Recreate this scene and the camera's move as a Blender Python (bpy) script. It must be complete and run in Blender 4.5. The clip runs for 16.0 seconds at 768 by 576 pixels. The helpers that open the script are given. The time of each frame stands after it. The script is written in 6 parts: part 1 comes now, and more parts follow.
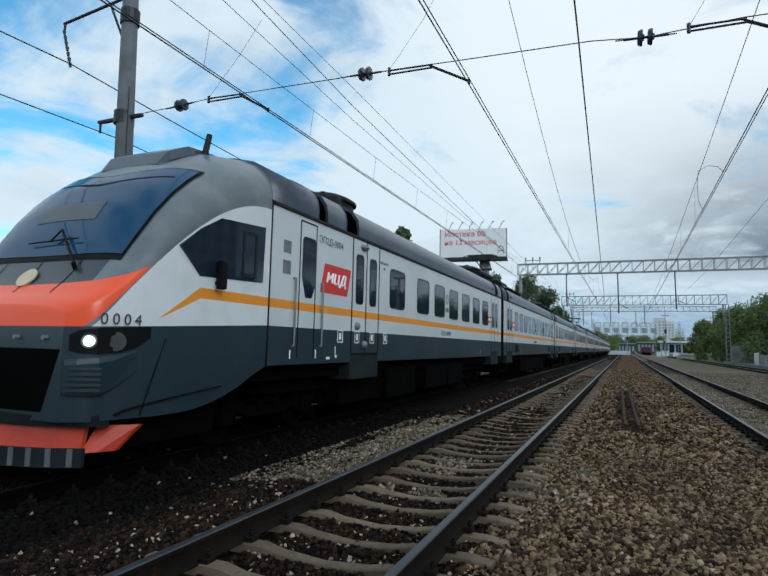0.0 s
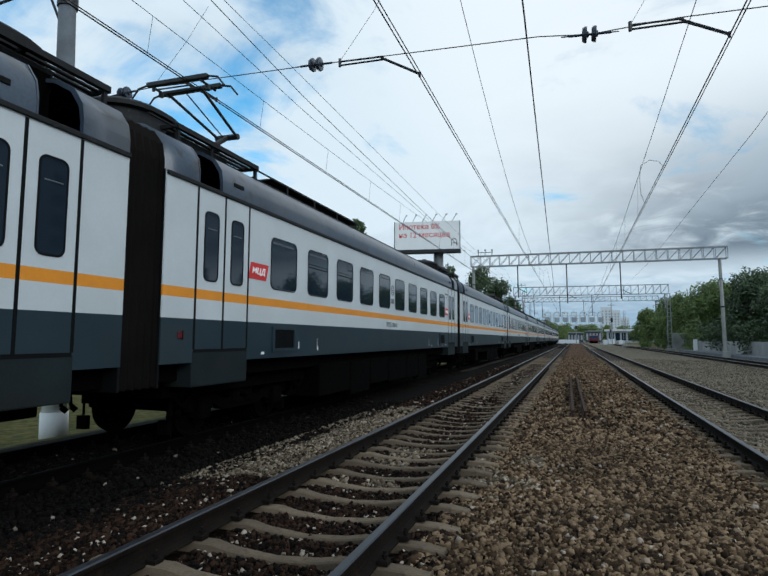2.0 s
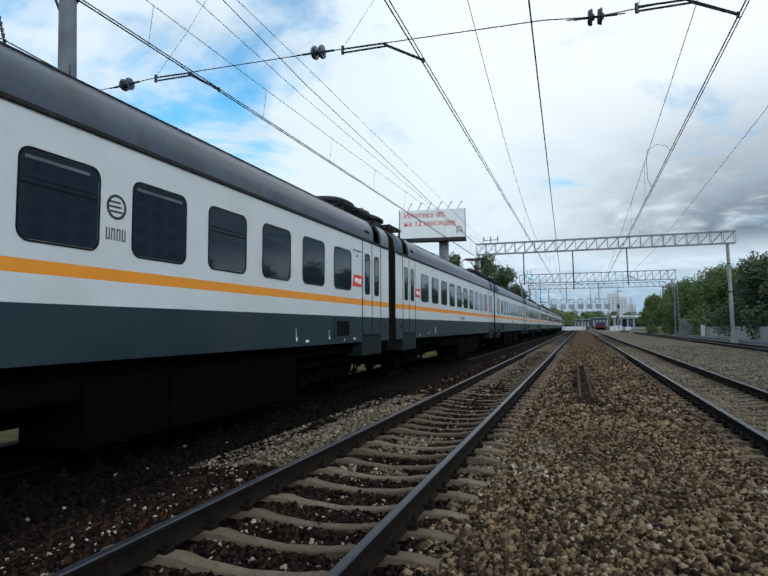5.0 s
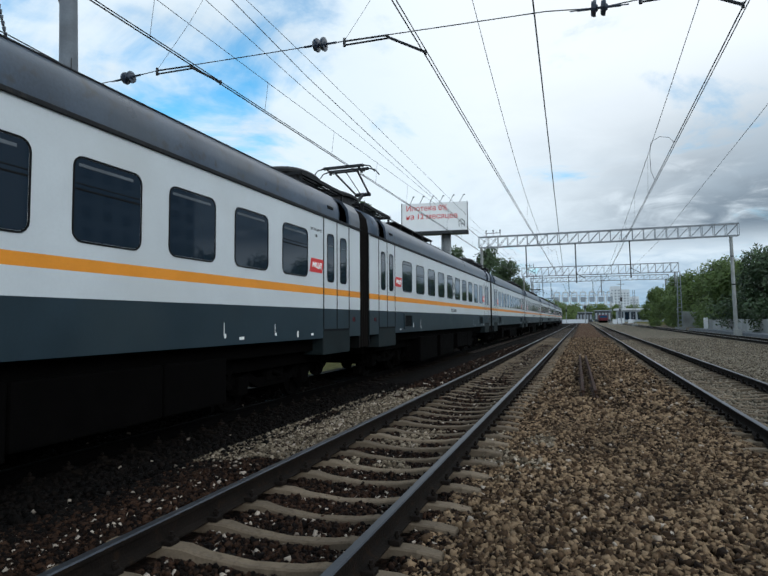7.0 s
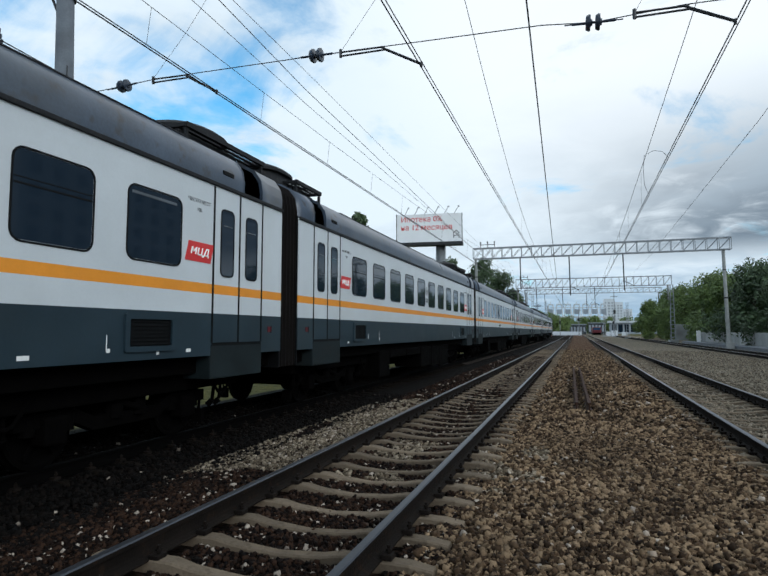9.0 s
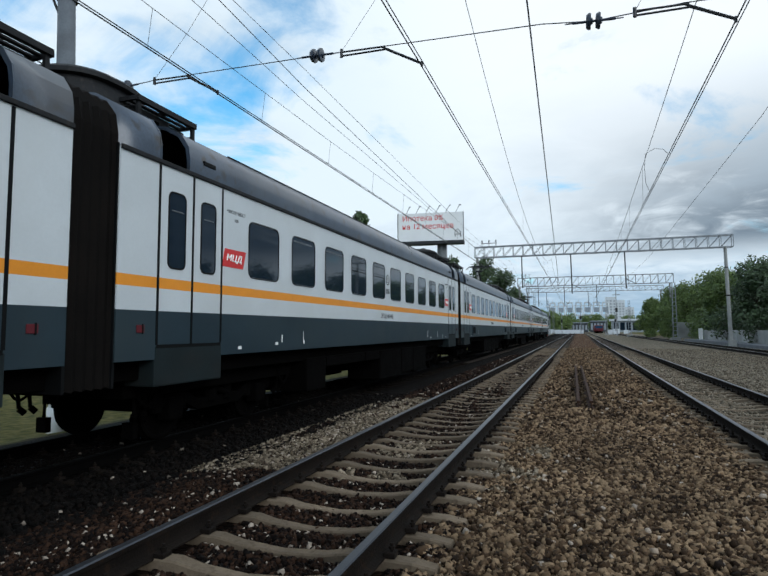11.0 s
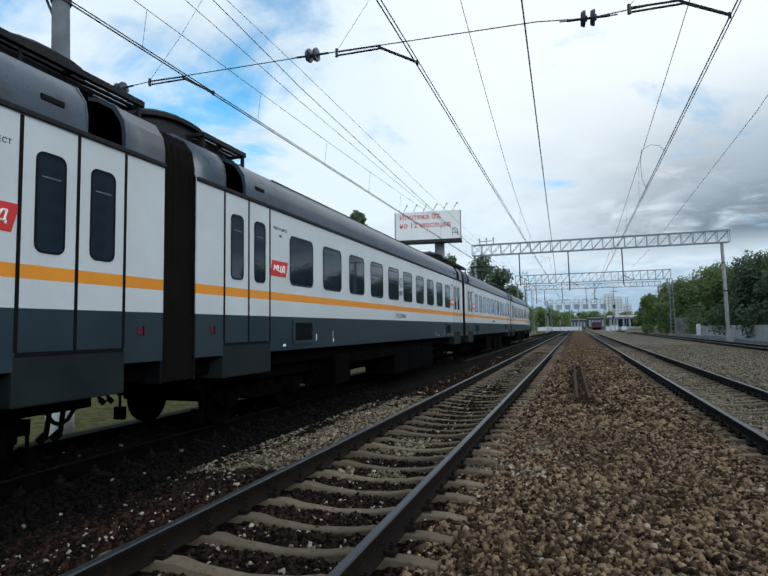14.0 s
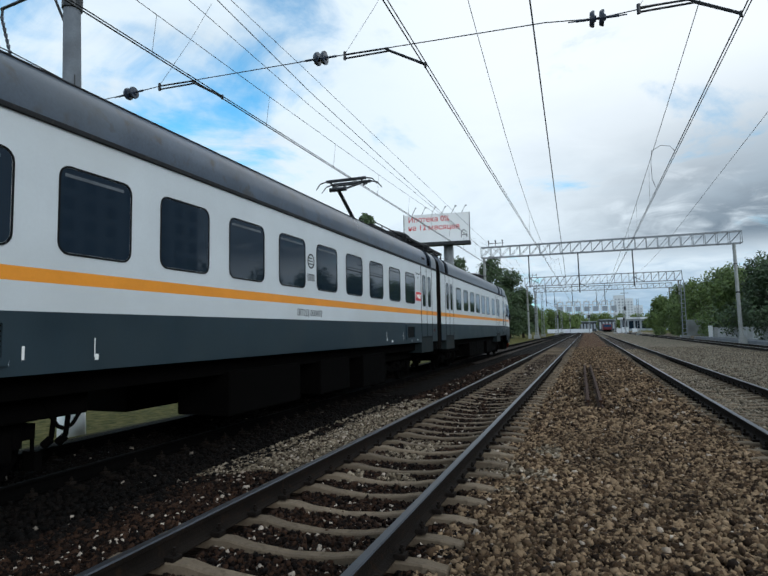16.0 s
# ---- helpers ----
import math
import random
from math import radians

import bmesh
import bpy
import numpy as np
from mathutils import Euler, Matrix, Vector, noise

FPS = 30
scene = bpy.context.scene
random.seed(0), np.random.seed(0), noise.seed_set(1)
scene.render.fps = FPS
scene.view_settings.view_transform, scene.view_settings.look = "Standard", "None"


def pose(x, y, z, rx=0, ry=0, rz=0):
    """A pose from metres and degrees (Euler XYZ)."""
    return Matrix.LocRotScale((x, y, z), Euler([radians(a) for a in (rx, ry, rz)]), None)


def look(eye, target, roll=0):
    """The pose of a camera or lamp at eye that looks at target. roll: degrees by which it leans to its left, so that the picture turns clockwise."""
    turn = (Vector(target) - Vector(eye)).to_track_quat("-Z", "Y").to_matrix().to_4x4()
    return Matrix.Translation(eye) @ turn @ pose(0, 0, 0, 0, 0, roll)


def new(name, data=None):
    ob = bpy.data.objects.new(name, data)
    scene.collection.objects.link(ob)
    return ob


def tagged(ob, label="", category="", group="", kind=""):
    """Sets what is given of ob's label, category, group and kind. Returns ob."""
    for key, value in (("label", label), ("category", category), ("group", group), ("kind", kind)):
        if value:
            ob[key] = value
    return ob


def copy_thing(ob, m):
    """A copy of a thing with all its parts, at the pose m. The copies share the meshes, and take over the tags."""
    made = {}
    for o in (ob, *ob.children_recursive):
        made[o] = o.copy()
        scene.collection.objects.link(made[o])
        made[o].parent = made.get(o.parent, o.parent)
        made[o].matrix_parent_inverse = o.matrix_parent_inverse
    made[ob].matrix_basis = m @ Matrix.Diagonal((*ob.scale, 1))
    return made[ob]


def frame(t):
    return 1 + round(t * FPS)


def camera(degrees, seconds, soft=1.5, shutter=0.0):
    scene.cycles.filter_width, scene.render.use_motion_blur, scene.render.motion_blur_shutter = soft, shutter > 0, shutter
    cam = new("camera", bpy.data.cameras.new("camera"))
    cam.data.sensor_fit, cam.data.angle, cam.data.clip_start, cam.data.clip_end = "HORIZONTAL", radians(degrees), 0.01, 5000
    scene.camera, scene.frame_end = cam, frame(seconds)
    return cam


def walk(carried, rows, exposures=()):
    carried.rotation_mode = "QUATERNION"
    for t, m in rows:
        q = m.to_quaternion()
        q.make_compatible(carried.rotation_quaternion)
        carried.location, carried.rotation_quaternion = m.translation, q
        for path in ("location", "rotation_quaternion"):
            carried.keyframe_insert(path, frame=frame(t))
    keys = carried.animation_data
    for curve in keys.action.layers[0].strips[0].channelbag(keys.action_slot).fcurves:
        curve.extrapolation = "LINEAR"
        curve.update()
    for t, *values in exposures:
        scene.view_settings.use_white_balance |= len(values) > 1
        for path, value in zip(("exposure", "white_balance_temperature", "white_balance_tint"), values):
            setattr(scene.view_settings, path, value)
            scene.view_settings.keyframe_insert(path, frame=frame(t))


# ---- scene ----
cam = camera(68.2, 16.0, soft=1.6)
PATH = [
    (0, pose(1.435, -0.034, 1.486, 95.72, -1.32, 22.88)),
    (0.5, pose(1.447, -0.027, 1.486, 95.44, -1.20, 21.73)),
    (1, pose(1.453, -0.032, 1.492, 95.44, -0.50, 20.17)),
    (1.5, pose(1.463, -0.013, 1.483, 95.24, -0.45, 18.99)),
    (2, pose(1.471, -0.016, 1.486, 95.05, -0.33, 18.43)),
    (2.5, pose(1.480, -0.015, 1.476, 94.74, -0.19, 18.11)),
    (3, pose(1.457, 0.005, 1.477, 94.17, 0.46, 19.07)),
    (3.5, pose(1.459, -0.005, 1.491, 94.05, 0.06, 20.60)),
    (4, pose(1.463, -0.001, 1.491, 94.10, 0.46, 19.76)),
    (6.5, pose(1.461, 0.005, 1.482, 93.55, 0.27, 18.81)),
    (7, pose(1.460, 0.001, 1.487, 93.26, 0.39, 19.29)),
    (7.5, pose(1.461, 0.004, 1.495, 94.67, -0.53, 18.85)),
    (8, pose(1.451, -0.015, 1.480, 93.96, -0.41, 19.35)),
    (8.5, pose(1.455, -0.011, 1.479, 93.37, -0.18, 18.47)),
    (9, pose(1.452, 0.035, 1.486, 94.33, -0.04, 18.69)),
    (11.5, pose(1.458, 0.009, 1.488, 94.14, 0.36, 18.95)),
    (12, pose(1.454, 0.010, 1.480, 94.03, 0.54, 19.05)),
    (12.5, pose(1.459, 0.003, 1.484, 94.36, 0.30, 19.17)),
    (13, pose(1.469, 0.029, 1.469, 95.04, 0.10, 18.55)),
    (13.5, pose(1.455, 0.005, 1.481, 94.26, 0.15, 18.72)),
    (14, pose(1.464, 0.004, 1.488, 94.14, 0.84, 18.71)),
    (14.5, pose(1.464, 0.014, 1.475, 94.88, 0.54, 18.86)),
    (15, pose(1.463, 0.019, 1.475, 94.87, 0.62, 18.99)),
    (15.5, pose(1.461, 0.002, 1.479, 94.57, 1.00, 19.52)),
    (16, pose(1.460, 0.017, 1.484, 94.42, 0.98, 19.63)),
]
walk(cam, PATH, [(0, -0.18, 5900, 5), (2.2, -0.18, 5900, 5), (3.5, -0.03, 6000, 7), (16, -0.03, 6000, 7)])

# ---------------------------------------------------------------- light
SUN_AZ, SUN_EL = 128.0, 24.0          # degrees clockwise from +y, above the horizon
world = bpy.data.worlds.new("world")
scene.world = world
world.use_nodes = True
scene.view_settings.exposure = 0.0


def sky_world():
    nt = world.node_tree
    nt.nodes.clear()
    N, L = nt.nodes.new, nt.links.new

    def math1(op, a, b=None, c=None):
        n = N("ShaderNodeMath")
        n.operation = op
        for i, v in enumerate((a, b, c)):
            if v is None:
                continue
            if isinstance(v, (int, float)):
                n.inputs[i].default_value = v
            else:
                L(v, n.inputs[i])
        return n.outputs[0]

    def smooth(v, a, b):
        n = N("ShaderNodeMapRange")
        n.interpolation_type = "SMOOTHSTEP"
        L(v, n.inputs["Value"])
        n.inputs["From Min"].default_value, n.inputs["From Max"].default_value = a, b
        return n.outputs["Result"]

    def mix(fac, a, b):
        n = N("ShaderNodeMix")
        n.data_type = "RGBA"
        L(fac, n.inputs[0])
        for s, v in ((6, a), (7, b)):
            if isinstance(v, tuple):
                n.inputs[s].default_value = (*v, 1)
            else:
                L(v, n.inputs[s])
        return n.outputs[2]

    sky = N("ShaderNodeTexSky")
    sky.sky_type, sky.sun_disc = "NISHITA", False
    sky.sun_elevation, sky.sun_rotation = radians(SUN_EL), radians(SUN_AZ)
    sky.air_density, sky.dust_density = 1.0, 0.6
    tc = N("ShaderNodeTexCoord")
    sep = N("ShaderNodeSeparateXYZ")
    L(tc.outputs["Generated"], sep.inputs[0])
    x, y, z = sep.outputs
    zc = math1("MAXIMUM", z, 0.02)
    den = math1("ADD", zc, 0.16)
    comb = N("ShaderNodeCombineXYZ")
    L(math1("DIVIDE", x, den), comb.inputs[0])
    L(math1("DIVIDE", y, den), comb.inputs[1])

    def fbm(scale, detail, off, dist=0.3):
        m = N("ShaderNodeMapping")
        m.inputs["Location"].default_value = off
        L(comb.outputs[0], m.inputs[0])
        n = N("ShaderNodeTexNoise")
        n.inputs["Scale"].default_value, n.inputs["Detail"].default_value = scale, detail
        n.inputs["Roughness"].default_value, n.inputs["Distortion"].default_value = 0.58, dist
        L(m.outputs[0], n.inputs["Vector"])
        return n.outputs["Fac"]

    puff, wisp, shade = fbm(1.6, 8, (3.1, 0.4, 0), 0.6), fbm(4.5, 7, (1.7, 8.2, 0), 0.8), fbm(1.1, 6, (7.3, 2.9, 0), 0.4)

    def toward(az, el):
        v = N("ShaderNodeVectorMath")
        v.operation = "DOT_PRODUCT"
        n = N("ShaderNodeVectorMath")
        n.operation = "NORMALIZE"
        L(tc.outputs["Generated"], n.inputs[0])
        L(n.outputs[0], v.inputs[0])
        a, e = radians(az), radians(el)
        v.inputs[1].default_value = (math.sin(a) * math.cos(e), math.cos(a) * math.cos(e), math.sin(e))
        return v.outputs["Value"]

    gap = smooth(toward(-50, 25), 0.89, 0.99)          # the clear part of the sky
    glow = smooth(toward(6, 34), 0.87, 0.995)           # thin cloud before the sun
    cover = math1("ADD", math1("MULTIPLY", puff, 0.9), math1("MULTIPLY", wisp, 0.25))
    clear = smooth(toward(-140, 48), 0.76, 0.95)        # clear sky behind
    cover = math1("SUBTRACT", cover, math1("MULTIPLY", math1("MAXIMUM", gap, clear), 0.21))
    cloud = smooth(cover, 0.26, 0.50)
    white = mix(glow, (0.88, 0.95, 0.99), (1.04, 1.05, 1.05))
    white = mix(smooth(math1("ADD", z, math1("MULTIPLY", wisp, 0.10)), 0.07, 0.19), (0.38, 0.52, 0.65), white)
    grey = mix(smooth(shade, 0.3, 0.7), (0.14, 0.185, 0.235), (0.36, 0.44, 0.51))
    low = math1("MULTIPLY", smooth(z, 0.09, 0.15), math1("SUBTRACT", 1.0, smooth(z, 0.26, 0.42)))
    low = math1("MULTIPLY", low, smooth(math1("ADD", x, math1("MULTIPLY", wisp, 0.12)), -0.10, 0.28))
    dark = math1("MULTIPLY", low, smooth(math1("ADD", shade, math1("MULTIPLY", wisp, 0.45)), 0.34, 0.66))
    dark = math1("ADD", dark, math1("MULTIPLY", smooth(shade, 0.45, 0.75), 0.28))
    dark = math1("MINIMUM", math1("MULTIPLY", dark, math1("SUBTRACT", 1.0, math1("MULTIPLY", glow, 0.7))), 1.0)
    clouds = mix(dark, white, grey)
    blue = N("ShaderNodeMix")
    blue.data_type, blue.blend_type = "RGBA", "MULTIPLY"
    blue.inputs[0].default_value = 1.0
    L(sky.outputs[0], blue.inputs[6])
    blue.inputs[7].default_value = (0.095, 0.185, 0.20, 1)
    both = mix(cloud, blue.outputs[2], clouds)
    bg, out = N("ShaderNodeBackground"), N("ShaderNodeOutputWorld")
    L(both, bg.inputs["Color"])
    bg.inputs["Strength"].default_value = 1.0
    L(bg.outputs[0], out.inputs[0])


sky_world()
sun = new("sun", bpy.data.lights.new("sun", "SUN"))
sun.data.energy, sun.data.angle, sun.data.color = 1.3, radians(26), (1.0, 0.98, 0.95)
_a, _e = radians(SUN_AZ), radians(SUN_EL)
sun.matrix_world = look((60 * math.sin(_a) * math.cos(_e), 60 * math.cos(_a) * math.cos(_e), 60 * math.sin(_e)), (0, 0, 0))


# ---------------------------------------------------------------- materials
def material(name, color, rough=0.6, metal=0.0, vary=0.25, scale=6.0, fine=60.0, bump=0.15, spots=None, spec=0.5, random_tint=0.0, dirt=None, tint2=None):
    """A surface with variation at two scales, fine relief and, where given, stains."""
    m = bpy.data.materials.new(name)
    m.use_nodes = True
    nt = m.node_tree
    N, L = nt.nodes.new, nt.links.new
    b = nt.nodes["Principled BSDF"]
    b.inputs["Roughness"].default_value, b.inputs["Metallic"].default_value = rough, metal
    b.inputs["Specular IOR Level"].default_value = spec
    tc = N("ShaderNodeTexCoord")

    def noise_node(s, d=4):
        n = N("ShaderNodeTexNoise")
        n.inputs["Scale"].default_value, n.inputs["Detail"].default_value = s, d
        L(tc.outputs["Object"], n.inputs["Vector"])
        return n.outputs["Fac"]

    big, small = noise_node(scale), noise_node(fine, 3)

    def mixed(fac, a, bb, mode="MIX"):
        n = N("ShaderNodeMix")
        n.data_type, n.blend_type = "RGBA", mode
        if isinstance(fac, (int, float)):
            n.inputs[0].default_value = fac
        else:
            L(fac, n.inputs[0])
        for s, v in ((6, a), (7, bb)):
            if isinstance(v, tuple):
                n.inputs[s].default_value = (*v, 1)
            else:
                L(v, n.inputs[s])
        return n.outputs[2]

    def ramp(v, lo, hi):
        n = N("ShaderNodeMapRange")
        L(v, n.inputs[0])
        n.inputs[1].default_value, n.inputs[2].default_value = lo, hi
        return n.outputs[0]

    lo = tuple(c * (1 - vary) for c in color)
    hi = tuple(min(1, c * (1 + vary)) for c in color)
    col = mixed(ramp(big, 0.3, 0.7), lo, hi if tint2 is None else tint2)
    col = mixed(ramp(small, 0.35, 0.75), col, mixed(1.0, col, (1 - vary * 0.7,) * 3, "MULTIPLY"))
    if spots:
        col = mixed(ramp(noise_node(scale * 3.3, 6), 0.56, 0.70), col, spots)
    if dirt:
        col = mixed(ramp(noise_node(scale * 0.35, 8), 0.50, 0.75), col, dirt)
    if random_tint:
        oi = N("ShaderNodeObjectInfo")
        hs = N("ShaderNodeHueSaturation")
        L(ramp(oi.outputs["Random"], 0.0, 1.0), hs.inputs["Value"])
        hs.inputs["Value"].default_value = 1
        mr = N("ShaderNodeMapRange")
        L(oi.outputs["Random"], mr.inputs[0])
        mr.inputs[3].default_value, mr.inputs[4].default_value = 1 - random_tint, 1 + random_tint
        L(mr.outputs[0], hs.inputs["Value"])
        L(col, hs.inputs["Color"])
        col = hs.outputs[0]
    L(col, b.inputs["Base Color"])
    rr = N("ShaderNodeMapRange")
    L(big, rr.inputs[0])
    rr.inputs[3].default_value, rr.inputs[4].default_value = max(0.02, rough * 0.8), min(1, rough * 1.2)
    L(rr.outputs[0], b.inputs["Roughness"])
    if bump:
        bn = N("ShaderNodeBump")
        bn.inputs["Strength"].default_value, bn.inputs["Distance"].default_value = bump, 0.02
        L(small, bn.inputs["Height"])
        L(bn.outputs[0], b.inputs["Normal"])
    return m


def stones_material(name, dark, mid, light, white=0.04):
    """Broken stone: each piece has a tone of its own."""
    m = bpy.data.materials.new(name)
    m.use_nodes = True
    nt = m.node_tree
    N, L = nt.nodes.new, nt.links.new
    b = nt.nodes["Principled BSDF"]
    b.inputs["Roughness"].default_value = 0.9
    b.inputs["Specular IOR Level"].default_value = 0.12
    g, r = N("ShaderNodeNewGeometry"), N("ShaderNodeValToRGB")
    L(g.outputs["Random Per Island"], r.inputs[0])
    e = r.color_ramp.elements
    e[0].color, e[0].position = (*dark, 1), 0.0
    e[1].color, e[1].position = (*mid, 1), 0.45
    for pos, c in ((0.80, light), (1 - white, tuple(v * 1.15 for v in light)), (min(0.999, 1 - white + 0.008), (0.40, 0.34, 0.28))):
        n = e.new(pos)
        n.color = (*c, 1)
    tc, n1 = N("ShaderNodeTexCoord"), N("ShaderNodeTexNoise")
    n1.inputs["Scale"].default_value, n1.inputs["Detail"].default_value = 70, 4
    L(tc.outputs["Object"], n1.inputs["Vector"])
    n2 = N("ShaderNodeTexNoise")
    n2.inputs["Scale"].default_value, n2.inputs["Detail"].default_value = 0.8, 5
    L(tc.outputs["Object"], n2.inputs["Vector"])
    mr = N("ShaderNodeMapRange")
    L(n2.outputs["Fac"], mr.inputs[0])
    mr.inputs[1].default_value, mr.inputs[2].default_value, mr.inputs[3].default_value, mr.inputs[4].default_value = 0.35, 0.65, 0.72, 1.2
    mr2 = N("ShaderNodeMapRange")
    L(n1.outputs["Fac"], mr2.inputs[0])
    mr2.inputs[3].default_value, mr2.inputs[4].default_value = 0.55, 1.35
    mm = N("ShaderNodeMath")
    mm.operation = "MULTIPLY"
    L(mr.outputs[0], mm.inputs[0])
    L(mr2.outputs[0], mm.inputs[1])
    hs = N("ShaderNodeHueSaturation")
    L(r.outputs[0], hs.inputs["Color"])
    L(mm.outputs[0], hs.inputs["Value"])
    L(hs.outputs[0], b.inputs["Base Color"])
    return m


def ground_material():
    """Brown ballast between the tracks, grey grit beyond, grass on the verge."""
    m = bpy.data.materials.new("ground")
    m.use_nodes = True
    nt = m.node_tree
    N, L = nt.nodes.new, nt.links.new
    b = nt.nodes["Principled BSDF"]
    b.inputs["Roughness"].default_value = 0.95
    b.inputs["Specular IOR Level"].default_value = 0.08
    tc, sep = N("ShaderNodeTexCoord"), N("ShaderNodeSeparateXYZ")
    L(tc.outputs["Object"], sep.inputs[0])

    def tex(kind, s, d=5):
        n = N(kind)
        n.inputs["Scale"].default_value = s
        if kind == "ShaderNodeTexNoise":
            n.inputs["Detail"].default_value = d
        L(tc.outputs["Object"], n.inputs["Vector"])
        return n

    def ramp(v, stops):
        n = N("ShaderNodeValToRGB")
        L(v, n.inputs[0])
        e = n.color_ramp.elements
        e[0].position, e[0].color = stops[0][0], (*stops[0][1], 1)
        e[1].position, e[1].color = stops[-1][0], (*stops[-1][1], 1)
        for p, c in stops[1:-1]:
            e.new(p).color = (*c, 1)
        return n.outputs[0]

    def mixed(fac, a, bb):
        n = N("ShaderNodeMix")
        n.data_type = "RGBA"
        L(fac, n.inputs[0])
        L(a, n.inputs[6])
        L(bb, n.inputs[7])
        return n.outputs[2]

    def edge(lo, hi, wob=0.6):
        w = N("ShaderNodeMath")
        w.operation = "MULTIPLY_ADD"
        L(tex("ShaderNodeTexNoise", 0.7, 6).outputs["Fac"], w.inputs[0])
        w.inputs[1].default_value = wob * 2
        L(sep.outputs[0], w.inputs[2])
        n = N("ShaderNodeMapRange")
        L(w.outputs[0], n.inputs[0])
        n.inputs[1].default_value, n.inputs[2].default_value = lo + wob, hi + wob
        return n.outputs[0]

    cell = tex("ShaderNodeTexVoronoi", 19)
    wide = tex("ShaderNodeTexNoise", 1.1)
    vn = N("ShaderNodeSeparateColor")
    L(cell.outputs["Color"], vn.inputs[0])
    brown = ramp(vn.outputs[0], [(0, (0.018, 0.011, 0.007)), (0.5, (0.074, 0.042, 0.022)), (0.93, (0.18, 0.115, 0.068)), (1, (0.36, 0.31, 0.25))])
    rust = ramp(vn.outputs[1], [(0, (0.035, 0.019, 0.011)), (0.6, (0.090, 0.044, 0.023)), (1, (0.16, 0.10, 0.065))])
    ws = N("ShaderNodeMapRange")
    L(wide.outputs["Fac"], ws.inputs[0])
    ws.inputs[1].default_value, ws.inputs[2].default_value = 0.42, 0.62
    track = mixed(ws.outputs[0], rust, brown)
    grit = ramp(vn.outputs[2], [(0, (0.080, 0.067, 0.049)), (0.6, (0.148, 0.126, 0.093)), (1, (0.25, 0.215, 0.165))])
    gn = tex("ShaderNodeTexNoise", 5, 8)
    grass = ramp(gn.outputs["Fac"], [(0.3, (0.036, 0.038, 0.012)), (0.5, (0.088, 0.084, 0.024)), (0.7, (0.15, 0.122, 0.045))])
    # Oily bed, blackened further with the shade under the train.
    oil_and_shade = ramp(vn.outputs[1], [(0, (0.0012, 0.0009, 0.0007)), (0.7, (0.003, 0.0021, 0.0016)), (1, (0.009, 0.006, 0.0045))])
    # Stained bed; the shade beside the train is mixed into these tones.
    stain_and_shade = ramp(vn.outputs[2], [(0, (0.0025, 0.0015, 0.001)), (0.7, (0.009, 0.0052, 0.0034)), (1, (0.026, 0.016, 0.011))])
    track = mixed(edge(0.2, 0.8, 0.3), mixed(edge(-3.4, -2.4, 0.3), oil_and_shade, stain_and_shade), track)
    col = mixed(edge(3.4, 4.0, 0.2), track, grit)
    inv = N("ShaderNodeMath")
    inv.operation = "SUBTRACT"
    inv.inputs[0].default_value = 1
    L(edge(-9.2, -8.4), inv.inputs[1])
    col = mixed(inv.outputs[0], col, grass)
    col = mixed(edge(17.5, 19.0), col, grass)
    L(col, b.inputs["Base Color"])
    bn = N("ShaderNodeBump")
    bn.inputs["Strength"].default_value, bn.inputs["Distance"].default_value = 0.9, 0.03
    L(cell.outputs["Distance"], bn.inputs["Height"])
    bn.invert = True
    L(bn.outputs[0], b.inputs["Normal"])
    return m


def glow_material(name, color, strength):
    m = bpy.data.materials.new(name)
    m.use_nodes = True
    b = m.node_tree.nodes["Principled BSDF"]
    b.inputs["Base Color"].default_value = (*color, 1)
    b.inputs["Emission Color"].default_value, b.inputs["Emission Strength"].default_value = (*color, 1), strength
    return m


